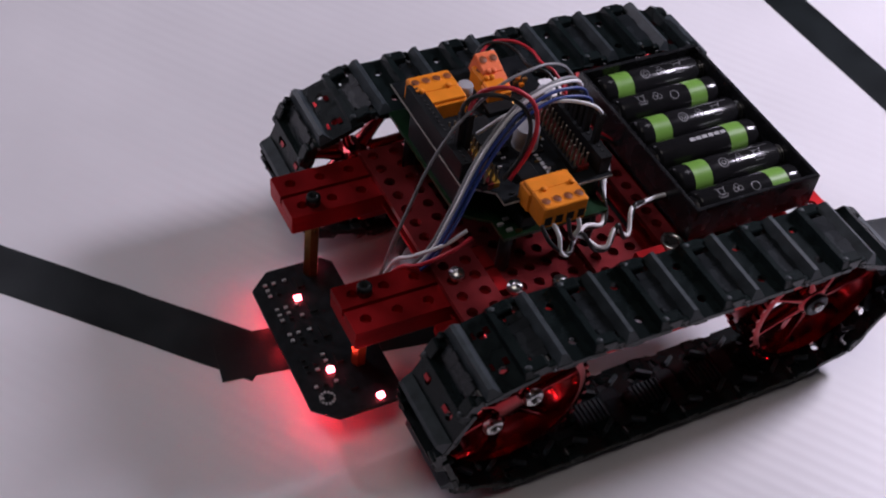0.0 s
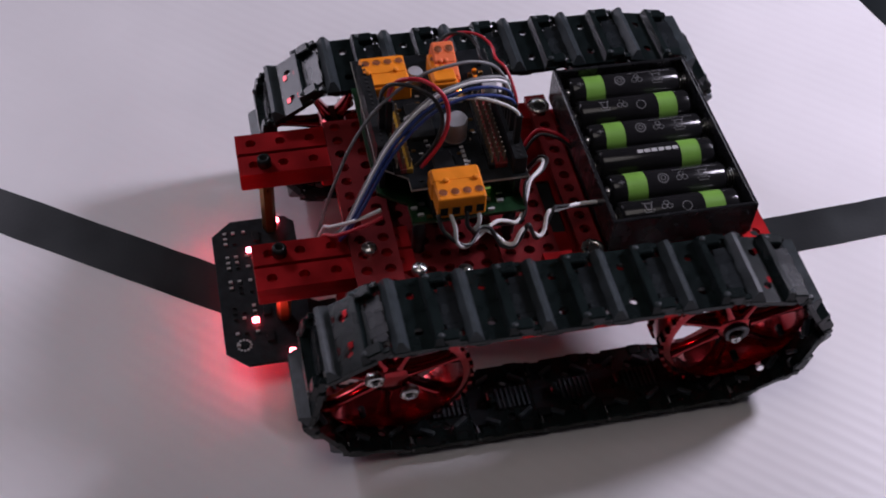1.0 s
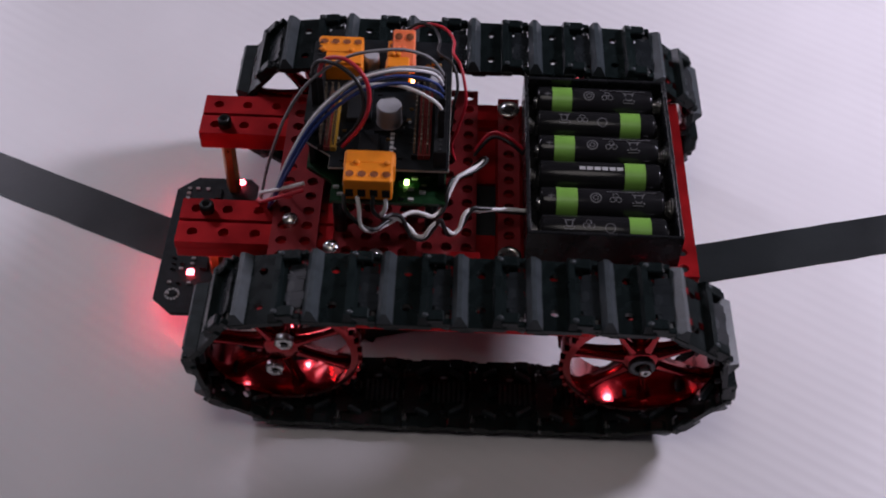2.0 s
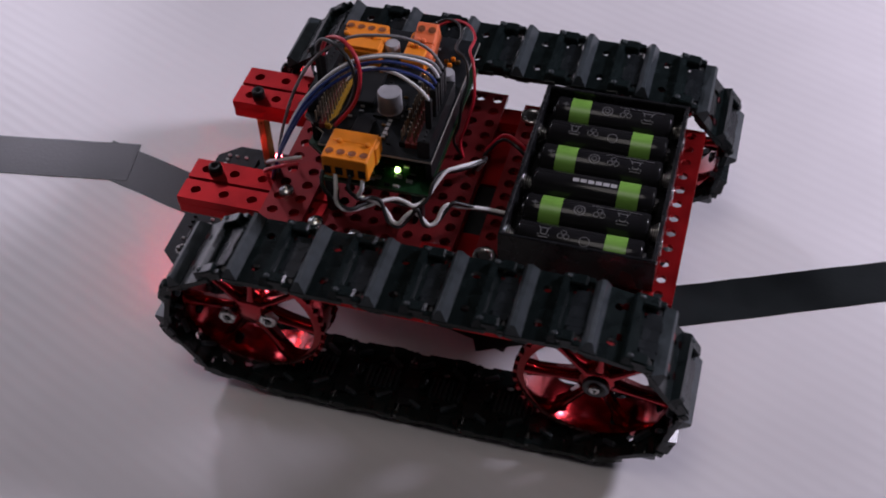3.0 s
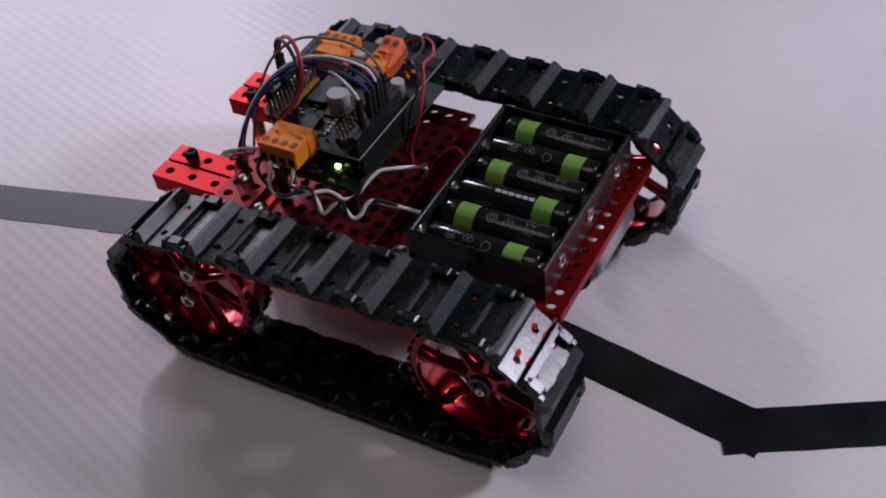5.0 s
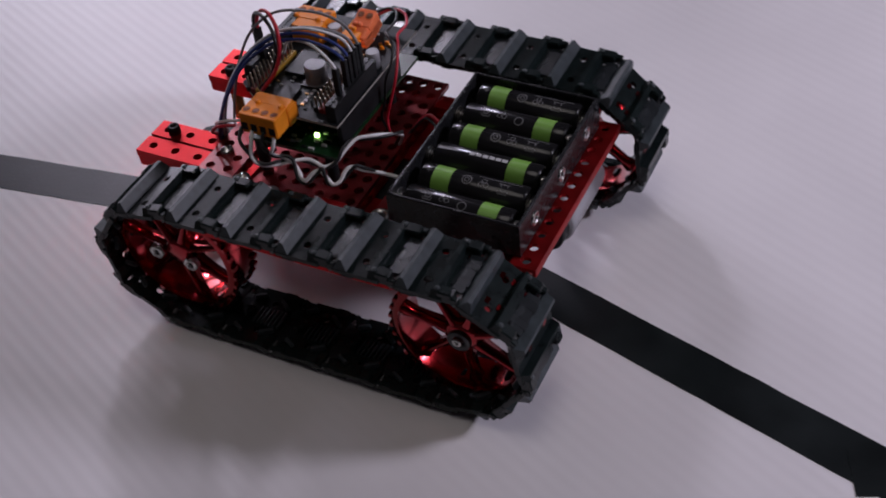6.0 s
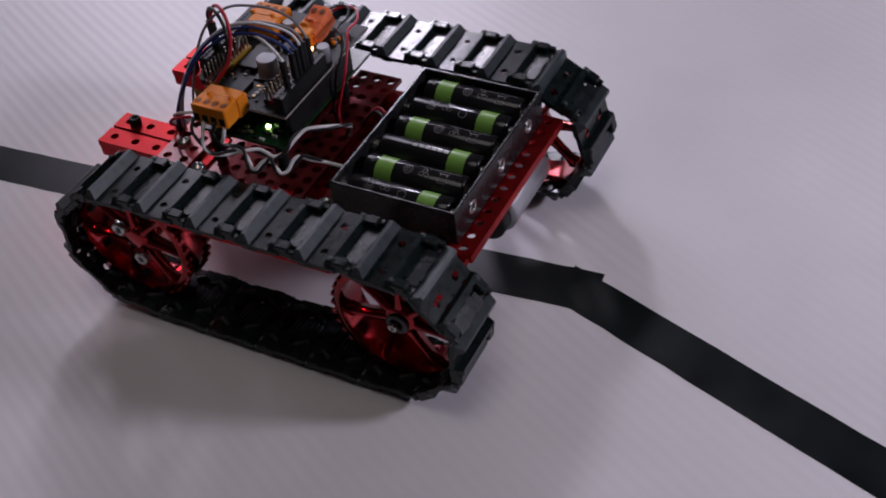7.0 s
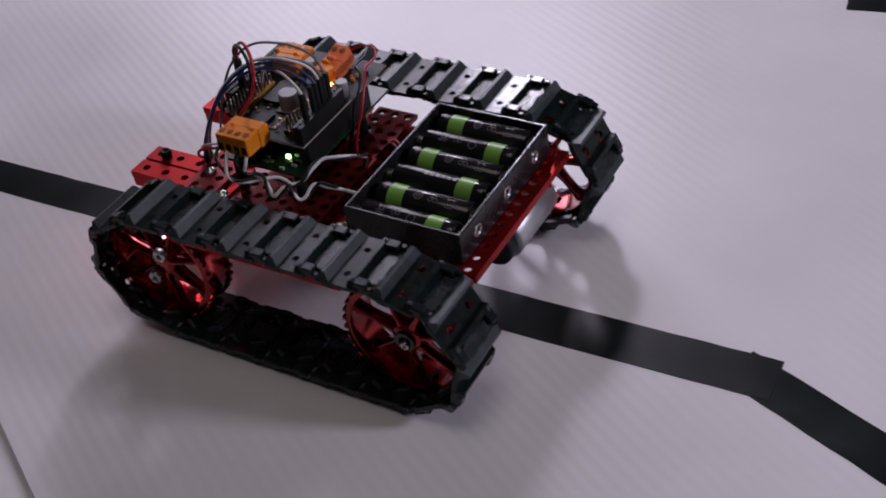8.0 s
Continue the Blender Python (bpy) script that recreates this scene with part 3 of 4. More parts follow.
def cell_mesh(flip, word):
    """A cell that lies along x from 0 to 0.0505, its band near the plus end; printed marks stand 0.05 mm proud."""
    r, n = 0.0071, 0.0505
    ms = Mesh()
    tox = Matrix.Rotation(math.pi / 2, 4, "Y")
    if flip:
        tox = Matrix.Translation((n, 0, 0)) @ Matrix.Rotation(-math.pi / 2, 4, "Y")
    ms.lathe([(0, -0.0012), (0.0026, -0.0012), (0.0027, 0)], tox, 20, 2)
    ms.lathe([(0.0027, 0), (0.0056, 0.0)], tox, 20, 0)
    ms.lathe([(0.0056, 0), (r - 0.0004, 0.0004), (r, 0.0012), (r, 0.0066)], tox, 20, 0)
    ms.lathe([(r, 0.0066), (r, 0.0152)], tox, 20, 1)
    ms.lathe([(r, 0.0152), (r, n - 0.0012), (r - 0.0006, n - 0.0002), (0.0052, n)], tox, 20, 0)
    ms.lathe([(0.0052, n), (0, n)], tox, 20, 2)

    def mark(x0, x1, a0, a1):
        k = max(1, int(abs(a1 - a0) / 12) + 1)
        verts, faces = [], []
        for j in range(k + 1):
            a = radians(a0 + (a1 - a0) * j / k)
            y, z = -(r + 0.00006) * math.sin(a), (r + 0.00006) * math.cos(a)
            verts += [(x0, y, z), (x1, y, z)]
        faces = [[2 * j, 2 * j + 1, 2 * j + 3, 2 * j + 2] for j in range(k)]
        ms.add(verts, faces, 3, True)

    def disc_ring(x, a, ro, ri):
        verts, faces = [], []
        for j in range(16):
            b = 2 * math.pi * j / 16
            for q in (ri, ro):
                th = radians(a) + q * math.sin(b) / r
                verts.append((x + q * math.cos(b), -(r + 0.00006) * math.sin(th), (r + 0.00006) * math.cos(th)))
        for j in range(16):
            q = (j + 1) % 16
            faces.append([2 * j, 2 * q, 2 * q + 1, 2 * j + 1])
        ms.add(verts, faces, 3, True)

    def stroke(x0, a0, x1, a1, thick=0.00022):
        """A thin slanting line of print between two places on the wrap."""
        dx, dy = x1 - x0, radians(a1 - a0) * r
        k = math.hypot(dx, dy)
        nx, na = -dy / k * thick, math.degrees(dx / k * thick / r)
        verts = []
        for x, q in ((x0 + nx, a0 + na), (x0 - nx, a0 - na), (x1 - nx, a1 - na), (x1 + nx, a1 + na)):
            verts.append((x, -(r + 0.00009) * math.sin(radians(q)), (r + 0.00009) * math.cos(radians(q))))
        ms.add(verts, [[0, 1, 2, 3]], 3, True)

    def bin_mark(x, a, k=1.0):
        """A waste bin crossed by two lines, with a bar beneath."""
        for p, q in (((-0.0026, -20), (0.0026, 18)), ((0.0026, -20), (-0.0026, 18)), ((-0.0017, -12), (-0.0011, 14)), ((0.0017, -12), (0.0011, 14)),
                     ((-0.0021, -13), (0.0021, -13)), ((-0.0011, 14), (0.0011, 14)), ((-0.0022, 24), (0.0022, 24))):
            stroke(x + p[0] * k, a + p[1] * k, x + q[0] * k, a + q[1] * k)

    if word:
        for q in range(6):
            mark(0.0165 + 0.0031 * q, 0.0190 + 0.0031 * q, -2, 12)
    elif not flip:
        mark(0.0030, 0.0058, 11, 14)
        mark(0.0042, 0.0046, 4, 21)
        disc_ring(0.0225, 14, 0.0024, 0.0019)
        disc_ring(0.0225, 14, 0.0012, 0.0008)
        disc_ring(0.0305, 4, 0.0012, 0.0009)
        disc_ring(0.0292, 20, 0.0012, 0.0009)
        disc_ring(0.0318, 20, 0.0012, 0.0009)
        bin_mark(0.0398, 14)
        mark(0.0270, 0.0470, -16, -13)
    else:
        disc_ring(0.0275, 22, 0.0022, 0.0018)
        bin_mark(0.0112, 8, 0.9)
        disc_ring(0.0190, 2, 0.0012, 0.0009)
        disc_ring(0.0178, 16, 0.0012, 0.0009)
        disc_ring(0.0202, 16, 0.0012, 0.0009)
    return ms.data("battery", CELL, GREEN, STEEL, PRINT if word else DIM_PRINT)


CELLS = [cell_mesh(False, False), cell_mesh(True, False), cell_mesh(True, True)]
for i, y in enumerate(CELL_Y):
    kind = 0 if i % 2 == 0 else (2 if i == 3 else 1)
    part("battery", CELLS[kind], [], battery_holder, "black cylindrical cell with a green band", pose(0.0058, y, 0.0698))
for i, y in enumerate(CELL_Y):
    ms = Mesh()
    for k in range(4):
        r = 0.0044 - 0.0006 * k
        ring(ms, (BX1 - 0.0019 - 0.0009 * k if i % 2 == 0 else BX0 + 0.0018 + 0.0009 * k, y, 0.0698), Matrix.Rotation(-math.pi / 2, 4, "Y"), r - 0.0004, r, 0.0004, 12)
    part("contact_spring", ms, [STEEL], battery_holder, "bright coiled spring contact")

# ---------------- electronics ----------------
LOWER_LINE = [(-0.0790, 0.0145), (-0.0325, 0.0145), (-0.0325, 0.0960), (-0.0900, 0.0960), (-0.0900, 0.0330), (-0.0790, 0.0250)]
UPPER_LINE = [(-0.0790, 0.0185), (-0.0318, 0.0185), (-0.0318, 0.0960), (-0.0900, 0.0960), (-0.0900, 0.0330), (-0.0790, 0.0250)]
EDGE_LINE = [(-0.0792, 0.0183), (-0.0316, 0.0183), (-0.0316, 0.0962), (-0.0902, 0.0962), (-0.0902, 0.0329), (-0.0792, 0.0249)]
lower = part("controller_board", Mesh().prism(LOWER_LINE, 0.0720, 0.0736), [GBOARD], robot, "dark green controller board", pose(0, 0, 0.003))
upper = part("shield_board", Mesh().prism(UPPER_LINE, 0.0872, 0.0888).prism(EDGE_LINE, 0.0877, 0.0885, 1), [BOARD, BOARD_EDGE], robot, "black motor shield board", pose(0, 0, 0.003))
for x, y in ((-0.0755, 0.018), (-0.038, 0.018), (-0.086, 0.082), (-0.040, 0.078)):
    part("spacer", Mesh().rod((x, y, 0.0532), (x, y, 0.0722), 0.0028, 8), [BLACK], lower, "black plastic spacer")
for x, y0 in ((-0.0875, 0.0350), (-0.0345, 0.0230)):
    ms = Mesh().box(x - 0.0013, x + 0.0013, y0, 0.0800, 0.0736, 0.0874, bevel=0.0003)
    part("stacking_header", ms, [BLACK], lower, "black stacking header")


def header_socket(x, y0, y1, z0, z1):
    ms = Mesh()
    ms.box(x - 0.0026, x + 0.0026, y0, y1, z0, z1, bevel=0.0003)
    k = int((y1 - y0) / 0.00254)
    for i in range(k):
        y = y0 + (i + 0.5) * (y1 - y0) / k
        # dark squares on the top face paint the shade of the pin holes
        ms.box(x - 0.0005, x + 0.0005, y - 0.0005, y + 0.0005, z1 - 0.0002, z1 + 0.0004, 1)
    return ms


part("header_socket", header_socket(-0.0352, 0.0200, 0.0585, 0.0888, 0.0975), [BLACK, HOLE_SHADE], upper, "black header socket")
part("header_socket", header_socket(-0.0872, 0.0350, 0.0840, 0.0888, 0.0975), [BLACK, HOLE_SHADE], upper, "black header socket")


def pin_block(x, y0, y1):
    """Three rows of pins on black, red and yellow bases."""
    ms = Mesh()
    for k, dx in enumerate((-0.00254, 0.0, 0.00254)):
        ms.box(x + dx - 0.0012, x + dx + 0.0012, y0, y1, 0.0888, 0.0914, k, bevel=0.0002)
        n = int((y1 - y0) / 0.00254)
        for i in range(n):
            y = y0 + (i + 0.5) * (y1 - y0) / n
            ms.box(x + dx - 0.00033, x + dx + 0.00033, y - 0.00033, y + 0.00033, 0.0910, 0.0968, 3)
    return ms


part("pin_header", pin_block(-0.0430, 0.0240, 0.0620), [BLACK, MAROON, MAROON, GILT], upper, "rows of gilt pins on black and red bases")
part("pin_header", pin_block(-0.0805, 0.0270, 0.0600), [BLACK, MAROON, YELLOW, GILT], upper, "rows of gilt pins on black and yellow bases")

cap = Mesh()
cap.lathe([(0, 0), (0.0053, 0), (0.0053, 0.0012), (0.0048, 0.0017), (0.0051, 0.0022), (0.0051, 0.0094), (0.0047, 0.0101)], Matrix.Translation((-0.0565, 0.0445, 0.0888)), 28)
cap.lathe([(0.0047, 0.0101), (0, 0.0102)], Matrix.Translation((-0.0565, 0.0445, 0.0888)), 28)
cap.add([(-0.0565 + 0.0045 * math.cos(a), 0.0445 + 0.0045 * math.sin(a), 0.09906) for a in (1.2, 1.6, 2.0, 2.4)], [[0, 1, 2, 3]], 1)
cap.box(-0.0622, -0.0508, 0.0388, 0.0502, 0.0888, 0.0897, 1)
part("capacitor", cap, [CAN, BLACK], upper, "round silver capacitor")
cap2 = Mesh()
cap2.lathe([(0, 0), (0.0032, 0), (0.0032, 0.0075), (0.0029, 0.0082)], Matrix.Translation((-0.0375, 0.0640, 0.0888)), 20)
cap2.lathe([(0.0029, 0.0082), (0, 0.0082)], Matrix.Translation((-0.0375, 0.0640, 0.0888)), 20)
part("capacitor", cap2, [CAN], upper, "small grey capacitor")
cap3 = Mesh().lathe([(0, 0), (0.0033, 0), (0.0033, 0.0062), (0.0029, 0.0069)], Matrix.Translation((-0.0659, 0.0785, 0.0888)), 20)
cap3.lathe([(0.0029, 0.0069), (0, 0.0069)], Matrix.Translation((-0.0659, 0.0785, 0.0888)), 20)
part("capacitor", cap3, [CAN], upper, "small grey capacitor")


def plug(parent, turn, ways, mat, label, w=0.0050):
    """A screw-terminal plug: a block with wire openings in front, screw wells on top, both painted as shade, and a
    keyed socket behind.
    """
    n = ways * w / 2
    ms = Mesh()
    ms.box(-n, n, -0.0080, 0.0030, 0.0, 0.0120, bevel=0.0006)
    ms.box(-n - 0.0006, n + 0.0006, 0.0028, 0.0110, -0.0006, 0.0100, bevel=0.0005)
    ms.box(-n, n, 0.0028, 0.0100, 0.0096, 0.0118, bevel=0.0005)
    for i in range(ways):
        x = -n + (i + 0.5) * w
        # flat dark discs and black plates paint the shade of wells and wire openings
        ms.rod((x, -0.0040, 0.0110), (x, -0.0040, 0.01212), 0.0019, 14, 2)
        ms.box(x - w * 0.32, x + w * 0.32, -0.0082, -0.0078, 0.0020, 0.0065, 1)
        ms.lathe([(0.0017, 0.01195), (0.0019, 0.0123), (0.0022, 0.0123), (0.0023, 0.01195)], Matrix.Translation((x, -0.0040, 0)), 14, 0)
    for x in (-n + w, n - w * 0.5):
        ms.lathe([(0, 0.0134), (0.0010, 0.0134), (0.0013, 0.0128), (0.0013, 0.0115)], Matrix.Translation((x, 0.0022, 0)), 8, 0)
    return part("plug", ms, [mat, BLACK, WELL], parent, label, turn @ Matrix.Diagonal((0.94, 0.94, 0.86, 1)))


plug(upper, pose(-0.0625, 0.0105, 0.0872), 4, ORANGE, "orange four-way screw plug")
plug(upper, pose(-0.0790, 0.0800, 0.0872, 0, 0, 180), 4, ORANGE, "orange four-way screw plug")
plug(upper, pose(-0.0545, 0.0800, 0.0860, 0, 0, 180), 2, ORANGE, "orange two-way socket")
plug(upper, pose(-0.0525, 0.0860, 0.0885, -20, 0, 180), 2, CORAL, "red-orange two-way screw plug")

rnd = random.Random(5)
for x0, x1, y0, y1, z in ((-0.0740, -0.0640, 0.0440, 0.0640, 0.0912), (-0.0680, -0.0600, 0.0260, 0.0360, 0.0906), (-0.0620, -0.0500, 0.0640, 0.0760, 0.0912)):
    part("chip", Mesh().box(x0, x1, y0, y1, 0.0888, z, bevel=0.0003), [BLACK], upper, "black square chip")
part("chip", Mesh().box(-0.0710, -0.0640, 0.0165, 0.0280, 0.0736, 0.0800, bevel=0.0004), [BLACK], lower, "black square chip")
specks = Mesh()
for i in range(60):
    x, y = rnd.uniform(-0.078, -0.047), rnd.uniform(0.022, 0.090)
    specks.box(x - 0.0008, x + 0.0008, y - 0.0004, y + 0.0004, 0.0888, 0.0895, rnd.choice((0, 1, 1, 2)))
for i in range(5):
    specks.box(-0.0556, -0.0540, 0.0270 + 0.0026 * i, 0.0288 + 0.0026 * i, 0.0888, 0.08895, 1)
tagged(part("board_speck", specks, [BLACK, PRINT, BRASS], upper, "tiny pale and dark components"), kind="stuff")
specks = Mesh()
for i in range(34):
    x, y = rnd.uniform(-0.077, -0.040), rnd.uniform(0.0160, 0.030)
    specks.box(x - 0.0012, x + 0.0012, y - 0.0006, y + 0.0006, 0.0736, 0.0746, rnd.choice((0, 0, 1, 2)))
tagged(part("board_speck", specks, [BLACK, PRINT, BRASS], lower, "tiny pale and dark components"), kind="stuff")
part("power_light", Mesh().box(-0.0494, -0.0476, 0.0245, 0.0259, 0.0736, 0.0752), [LED_GREEN], lower, "glowing green indicator light")
part("status_light", Mesh().box(-0.0488, -0.0474, 0.0690, 0.0701, 0.0888, 0.0900), [LED_AMBER], upper, "glowing amber indicator light")
for x, y, m in ((-0.0420, 0.0790, BRASS), (-0.0396, 0.0812, ORANGE), (-0.0402, 0.0770, ORANGE), (-0.0372, 0.0796, BRASS), (-0.0430, 0.0755, BLACK), (-0.0365, 0.0850, BLACK), (-0.0440, 0.0690, BLACK)):
    part("component", Mesh().box(x - 0.0009, x + 0.0009, y - 0.0007, y + 0.0007, 0.0888, 0.0906, bevel=0.0002), [m], upper, "tiny board component")

# ---------------- line sensor under the front beams ----------------
SX0, SX1, SY0, SY1, SZ = -0.1580, -0.1205, 0.0005, 0.0815, 0.0150
outline = [(SX0, SY0 + 0.008), (SX0 + 0.009, SY0), (SX1 - 0.004, SY0), (SX1, SY0 + 0.004), (SX1, SY1 - 0.004), (SX1 - 0.004, SY1), (SX0 + 0.009, SY1), (SX0, SY1 - 0.008)]
sensor = part("line_sensor", Mesh().prism(outline, SZ, SZ + 0.0016, bevel=0.0002), [BOARD], robot, "black line sensor board with red lights")
small = Mesh()
for k in range(5):
    y = 0.0140 + 0.0142 * k
    for dx in (0.0, 0.0038, 0.0085):
        for dy in (-0.0030, 0.0, 0.0032):
            if rnd.random() < 0.8:
                small.box(SX0 + 0.005 + dx, SX0 + 0.0066 + dx, y + dy - 0.0005, y + dy + 0.0005, SZ + 0.0016, SZ + 0.0024, rnd.choice((0, 0, 1)))
    small.box(SX0 + 0.018, SX0 + 0.021, y - 0.003, y + 0.003, SZ + 0.0016, SZ + 0.0026, 1)
for q in range(12):
    a = q * math.pi / 6
    small.box(-0.1500 + 0.0028 * math.cos(a) - 0.0005, -0.1500 + 0.0028 * math.cos(a) + 0.0005, 0.0110 + 0.0028 * math.sin(a) - 0.0005, 0.0110 + 0.0028 * math.sin(a) + 0.0005, SZ + 0.0016, SZ + 0.00175, 0)
tagged(part("board_speck", small, [PRINT, BLACK], sensor, "tiny pale components"), kind="stuff")
for x, y in ((-0.1285, 0.0785), (-0.1438, 0.0230), (-0.1421, 0.0626), (-0.1304, 0.0042)):
    part("indicator_light", Mesh().box(x - 0.0015, x + 0.0015, y - 0.0013, y + 0.0013, SZ + 0.0016, SZ + 0.0032, bevel=0.0004), [LED_RED], sensor, "glowing red indicator light")
for k in range(5):
    y = 0.0080 + 0.0170 * k
    part("floor_light", Mesh().rod((SX0 + 0.007, y, SZ - 0.0040), (SX0 + 0.007, y, SZ + 0.0002), 0.0016, 10), [LED_UNDER], sensor, "glowing red light under the board")

# ---------------- wires ----------------
def wire(points, r, mat, label):
    return part("wire", Mesh().wire(points, r, steps=6), [mat], robot, label)


def housing(x, y, z0, z1, r=0.00125):
    part("wire_housing", Mesh().box(x - r, x + r, y - r, y + r, z0, z1, bevel=0.0002), [BLACK], robot, "black jumper housing")


# jumper wires from the header over the board and down to the line sensor
for mat, name, y, dy, dz in ((WHITE, "white", 0.0438, 0.0012, 0.0014), (BLUE, "blue", 0.0400, -0.0004, 0.0), (BLUE, "blue", 0.0366, -0.0020, -0.0022), (WIRE_GREY, "grey", 0.0464, 0.0030, 0.0008)):
    wire([(-0.0352, y, 0.1100), (-0.0354, y, 0.1145), (-0.0385, y - 0.0010, 0.1195 + dz * 0.6), (-0.0455, 0.0385 + dy * 1.4, 0.1228 + dz), (-0.0560, 0.0368 + dy, 0.1238 + dz),
          (-0.0700, 0.0340 + dy, 0.1195 + dz), (-0.0850, 0.0288 + dy, 0.1060 + dz), (-0.0965, 0.0245 + dy, 0.0850 + dz), (-0.1040, 0.0260 + dy, 0.0640),
          (-0.1110, 0.0350 + dy, 0.0440), (-0.1180, 0.0430 + dy, 0.0175)], 0.00072, mat, name + " insulated jumper wire")
    housing(-0.0352, y, 0.1000, 0.1142)
wire([(-0.0352, 0.0293, 0.1100), (-0.0354, 0.0293, 0.1150), (-0.0400, 0.0305, 0.1190), (-0.0490, 0.0340, 0.1208), (-0.0584, 0.0375, 0.1189), (-0.0680, 0.0430, 0.1120), (-0.0760, 0.0490, 0.1000)], 0.00072, WHITE, "white insulated jumper wire")
housing(-0.0352, 0.0293, 0.1000, 0.1147)
wire([(-0.0352, 0.0497, 0.1100), (-0.0355, 0.0497, 0.1150), (-0.0410, 0.0500, 0.1225), (-0.0500, 0.0485, 0.1272), (-0.0595, 0.0462, 0.1285), (-0.0700, 0.0448, 0.1270), (-0.0800, 0.0440, 0.1210), (-0.0900, 0.0440, 0.1100), (-0.0985, 0.0440, 0.0940), (-0.1050, 0.0435, 0.0760), (-0.1095, 0.0440, 0.0600), (-0.1130, 0.0450, 0.0430), (-0.1180, 0.0460, 0.0175)], 0.00068, WIRE_GREY, "grey insulated jumper wire")
housing(-0.0352, 0.0497, 0.1000, 0.1142)
wire([(-0.0835, 0.0440, 0.1130), (-0.0835, 0.0445, 0.1195), (-0.0800, 0.0440, 0.1255), (-0.0720, 0.0390, 0.1290), (-0.0650, 0.0335, 0.1255), (-0.0632, 0.0300, 0.1170), (-0.0660, 0.0275, 0.1070), (-0.0740, 0.0255, 0.0960)], 0.00088, WIRE_RED, "red insulated jumper wire")
wire([(-0.0860, 0.0455, 0.1130), (-0.0862, 0.0455, 0.1190), (-0.0825, 0.0440, 0.1240), (-0.0745, 0.0385, 0.1262), (-0.0675, 0.0335, 0.1225), (-0.0655, 0.0300, 0.1140), (-0.0690, 0.0280, 0.1040), (-0.0760, 0.0265, 0.0960)], 0.00088, WIRE_BLACK, "black insulated jumper wire")
for x, y in ((-0.0835, 0.0440), (-0.0862, 0.0455)):
    housing(x, y, 0.0985, 0.1160)
# motor leads, black and white, loosely twisted, from the plug over the deck
LEADS = (
    [(-0.0695, 0.0040, 0.0925), (-0.0680, -0.0010, 0.0880), (-0.0645, -0.0025, 0.0810), (-0.0603, -0.0018, 0.0780), (-0.0560, 0.0030, 0.0765), (-0.0520, 0.0068, 0.0760), (-0.0463, 0.0104, 0.0750),
     (-0.0410, 0.0112, 0.0735), (-0.0365, 0.0112, 0.0730), (-0.0330, 0.0150, 0.0745), (-0.0315, 0.0200, 0.0780), (-0.0290, 0.0258, 0.0800), (-0.0250, 0.0295, 0.0790), (-0.0205, 0.0345, 0.0775), (-0.0167, 0.0422, 0.0740),
     (-0.0175, 0.0480, 0.0690), (-0.0220, 0.0500, 0.0600)],
    [(-0.0580, 0.0040, 0.0925), (-0.0580, 0.0010, 0.0870), (-0.0570, 0.0020, 0.0815), (-0.0548, 0.0052, 0.0790), (-0.0500, 0.0058, 0.0772), (-0.0465, 0.0035, 0.0735), (-0.0445, 0.0016, 0.0715), (-0.0405, 0.0006, 0.0718),
     (-0.0372, 0.0030, 0.0755), (-0.0347, 0.0048, 0.0772), (-0.0322, 0.0042, 0.0740), (-0.0298, 0.0038, 0.0708), (-0.0268, 0.0062, 0.0712), (-0.0245, 0.0098, 0.0750), (-0.0222, 0.0122, 0.0768), (-0.0190, 0.0140, 0.0750), (-0.0140, 0.0160, 0.0732), (-0.0071, 0.0185, 0.0700), (0.0012, 0.0200, 0.0680)],
)
for path in LEADS:
    for ph, mat in ((0.0, WHITE), (math.pi, WIRE_BLACK)):
        spread = [0.0024 if i < 2 else 0.00085 for i in range(len(path))]
        pts = []
        for i, (x, y, z) in enumerate(path):
            a = ph + (0.0 if i < 2 else 1.15 * i)
            pts.append((x + spread[i] * math.cos(a), y + spread[i] * 0.3 * math.cos(a), z + spread[i] * math.sin(a)))
        wire(pts, 0.00088, mat, "twisted black and white motor lead")
# supply leads from the far plug down to the deck, and the holder's own leads
for dx, mat, nm in ((0.0, WIRE_RED, "red"), (-0.0030, WIRE_BLACK, "black")):
    wire([(-0.0510 + dx, 0.0950, 0.0975), (-0.0440 + dx, 0.0980, 0.1000), (-0.0360 + dx * 1.5, 0.0945, 0.1012), (-0.0315 + dx * 2, 0.0870, 0.1010), (-0.0315 + dx * 2, 0.0785, 0.1010), (-0.0285 + dx, 0.0725, 0.1000),
          (-0.0262 + dx, 0.0660, 0.0945), (-0.0256 + dx * 1.6, 0.0612, 0.0880), (-0.0285 + dx, 0.0590, 0.0760), (-0.0308 + dx, 0.0583, 0.0671), (-0.0290, 0.0560, 0.0600)], 0.00066, mat, "%s insulated supply lead" % nm)
    wire([(0.0005, 0.0600 + dx, 0.0640), (-0.0060, 0.0620 + dx, 0.0690), (-0.0130, 0.0660 + dx, 0.0680), (-0.0190, 0.0640 + dx, 0.0620), (-0.0220, 0.0600 + dx, 0.0580)], 0.0008, mat, "%s insulated holder lead" % nm)
wire([(-0.0900, 0.0200, 0.0760), (-0.0990, 0.0180, 0.0740), (-0.1080, 0.0240, 0.0640), (-0.1130, 0.0360, 0.0500), (-0.1180, 0.0440, 0.0175)], 0.0008, WIRE_RED, "red insulated jumper wire")
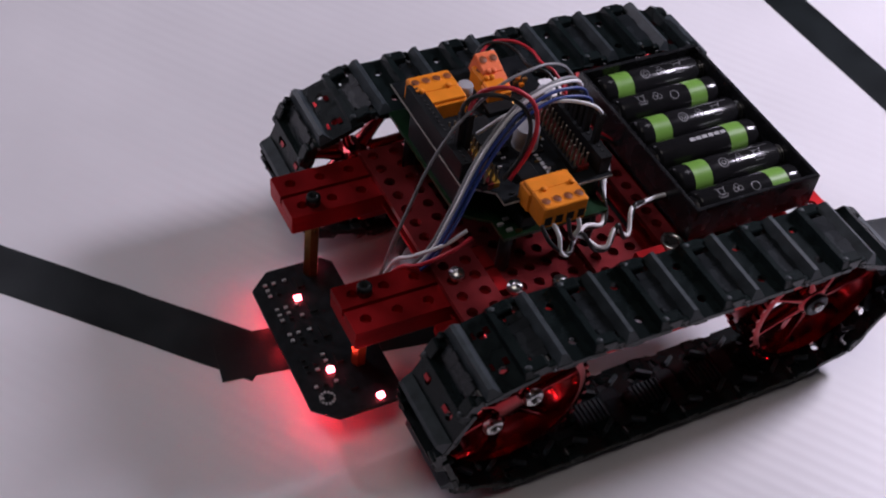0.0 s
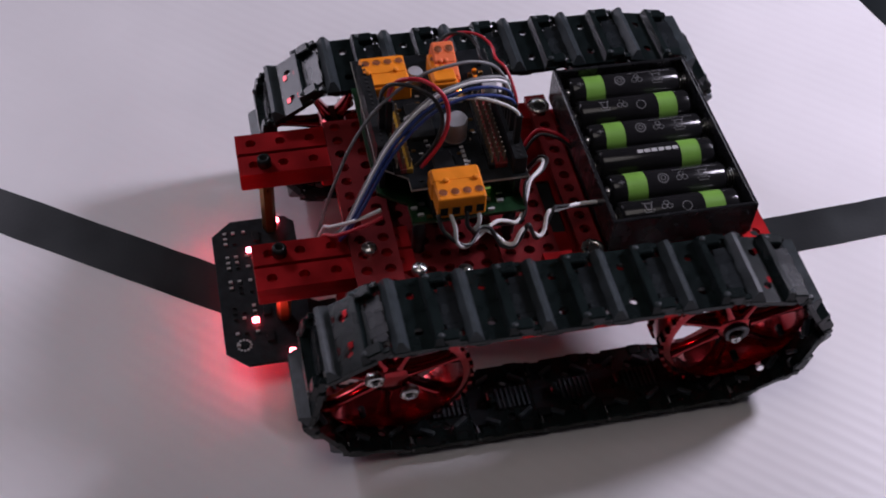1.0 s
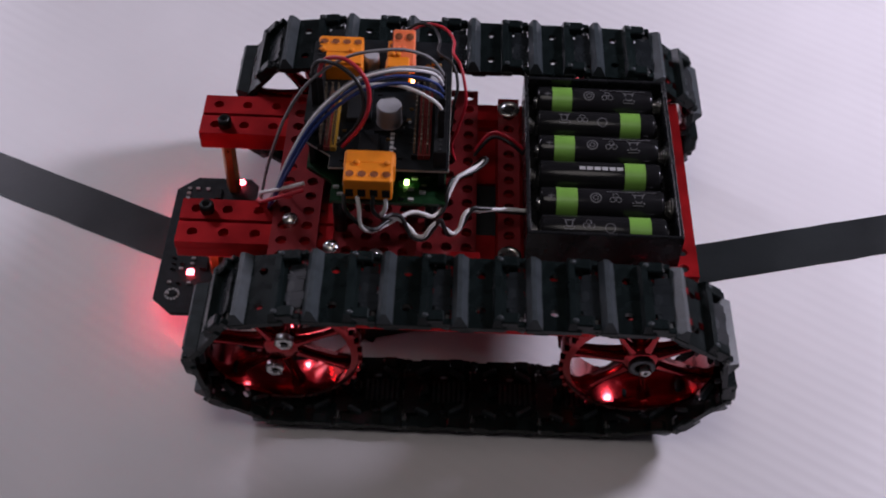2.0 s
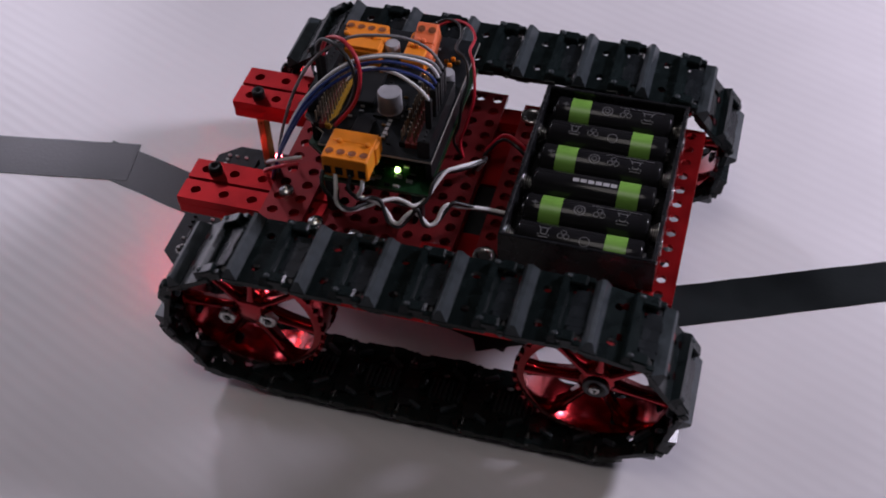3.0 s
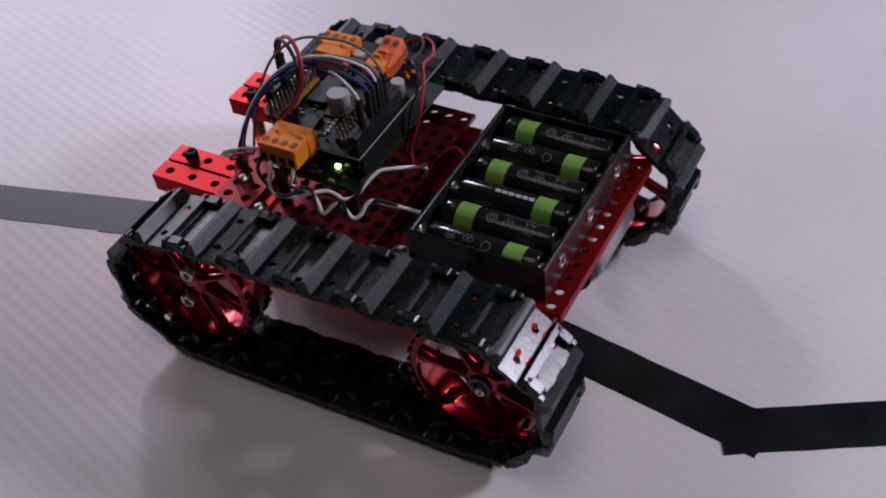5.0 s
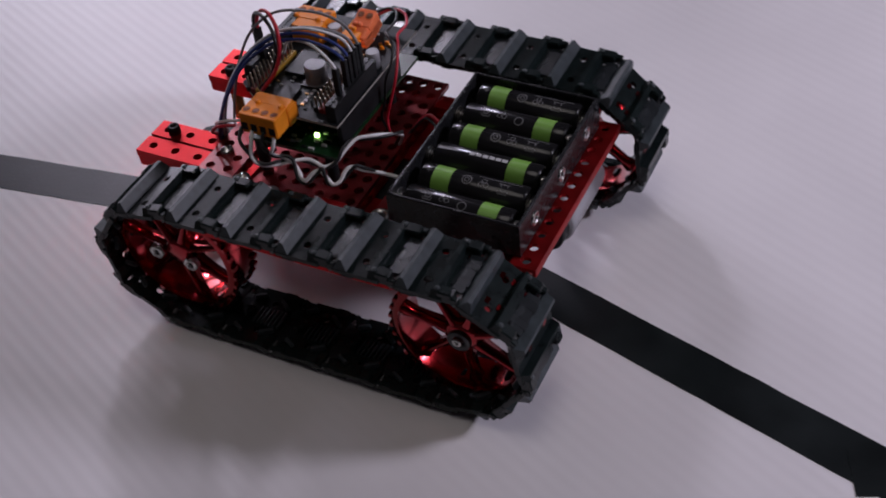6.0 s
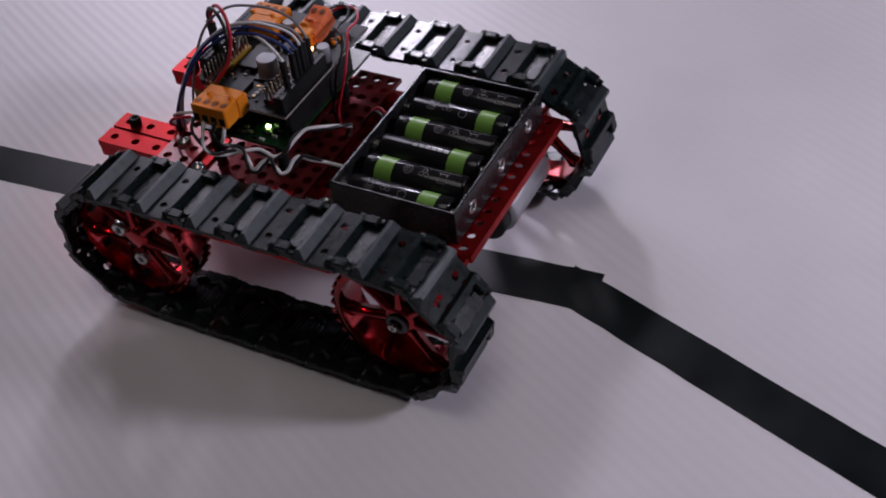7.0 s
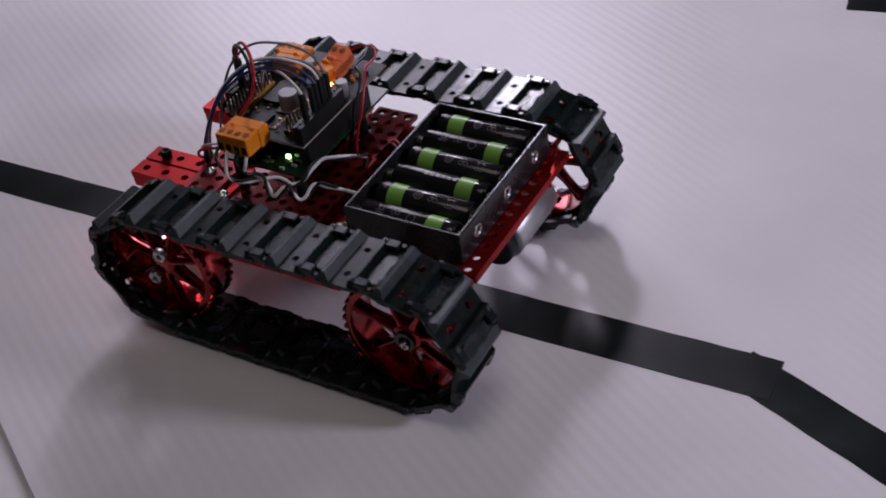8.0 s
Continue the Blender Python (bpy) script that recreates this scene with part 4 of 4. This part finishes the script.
wire([(-0.0900, 0.0240, 0.0760), (-0.1000, 0.0220, 0.0740), (-0.1090, 0.0290, 0.0640), (-0.1120, 0.0400, 0.0500), (-0.1180, 0.0460, 0.0175)], 0.0008, WHITE, "white insulated jumper wire")
for x, y in ((-0.0780, 0.0030), (-0.0600, -0.0010), (-0.0960, 0.0170)):
    ms = Mesh()
    ms.lathe([(0, 0.0034), (0.0010, 0.0034), (0.0012, 0.0026), (0.0020, 0.0026), (0.0032, 0.0018), (0.0034, 0.0), (0, 0.0)], Matrix.Translation((x, y, 0.0604)), 16)
    part("screw", ms, [STEEL], robot, "bright steel pan-head screw")


# ---------------- what moves ----------------
def robot_at(t):
    """Place and yaw between the rows, smoothly."""
    k = min(len(ROBOT_ROWS) - 2, max(0, int(t / 0.25)))
    a, b = ROBOT_ROWS[k], ROBOT_ROWS[k + 1]
    u = (t - a[0]) / (b[0] - a[0])
    return [p + (q - p) * u for p, q in zip(a[1:], b[1:])]


def travels(step):
    """For each time the way that the near and the far track have run since the start."""
    rows, near, far = [], 0.0, 0.0
    last = None
    for i in range(round(8.0 / step) + 1):
        x, y, a = robot_at(i * step)
        a = radians(a)
        here = [Vector((x - math.sin(a) * q, y + math.cos(a) * q)) for q in (NEAR_Y, FAR_Y)]
        if last:
            ahead = Vector((-math.cos(a), -math.sin(a)))
            near += (here[0] - last[0]).dot(ahead)
            far += (here[1] - last[1]).dot(ahead)
        last = here
        rows.append((i * step, near, far))
    return rows


NEAR_PHASE, FAR_PHASE = 0.0105, 0.0025
NEAR_TURN, FAR_TURN = 128.0, 20.0


# how far each track has crept ahead of the ground (or, negative, lagged behind it) by a time
NEAR_CREEP = ((0.0, -0.0115), (0.5, -0.0106), (1.0, -0.0092), (1.5, -0.0051), (2.0, -0.0022), (3.5, -0.0012), (5.5, -0.0033),
              (6.0, -0.0145), (6.5, -0.0245), (7.0, -0.0245), (7.5, -0.0350), (8.0, -0.0342))
FAR_CREEP = ((0.0, 0.0008), (2.0, 0.0022), (3.5, 0.0045), (5.5, 0.0088), (8.0, 0.0019))


def creep(t, rows):
    for (t0, a), (t1, b) in zip(rows, rows[1:]):
        if t <= t1:
            return a + (b - a) * (t - t0) / (t1 - t0)
    return rows[-1][1]


def motions():
    walk(robot, [(t, pose(x, y, 0, 0, 0, a)) for t, x, y, a in ROBOT_ROWS])
    ways = [(t, near + creep(t, NEAR_CREEP), far + creep(t, FAR_CREEP)) for t, near, far in travels(0.1)]
    for links, phase, y, col in ((NEAR_LINKS, NEAR_PHASE, NEAR_Y, 1), (FAR_LINKS, FAR_PHASE, FAR_Y, 2)):
        for i, ob in enumerate(links):
            walk(ob, [(w[0], link_pose(w[col] + phase + i * PITCH, y)) for w in ways])
    for wheels, y, side, col, turn in ((NEAR_WHEELS, -0.0265, -1, 1, NEAR_TURN), (FAR_WHEELS, 0.1125, 1, 2, FAR_TURN)):
        for x, ob in zip((FRONT_X, REAR_X), wheels):
            rows = []
            for w in ways[::2]:
                spin = -math.degrees(w[col] / R_ROLL) + turn
                rows.append((w[0], pose(x, y, HUB_Z) @ pose(0, 0, 0, 0, spin, 0) @ pose(0, 0, 0, 0, 0, 0 if side < 0 else 180)))
            walk(ob, rows)


motions()
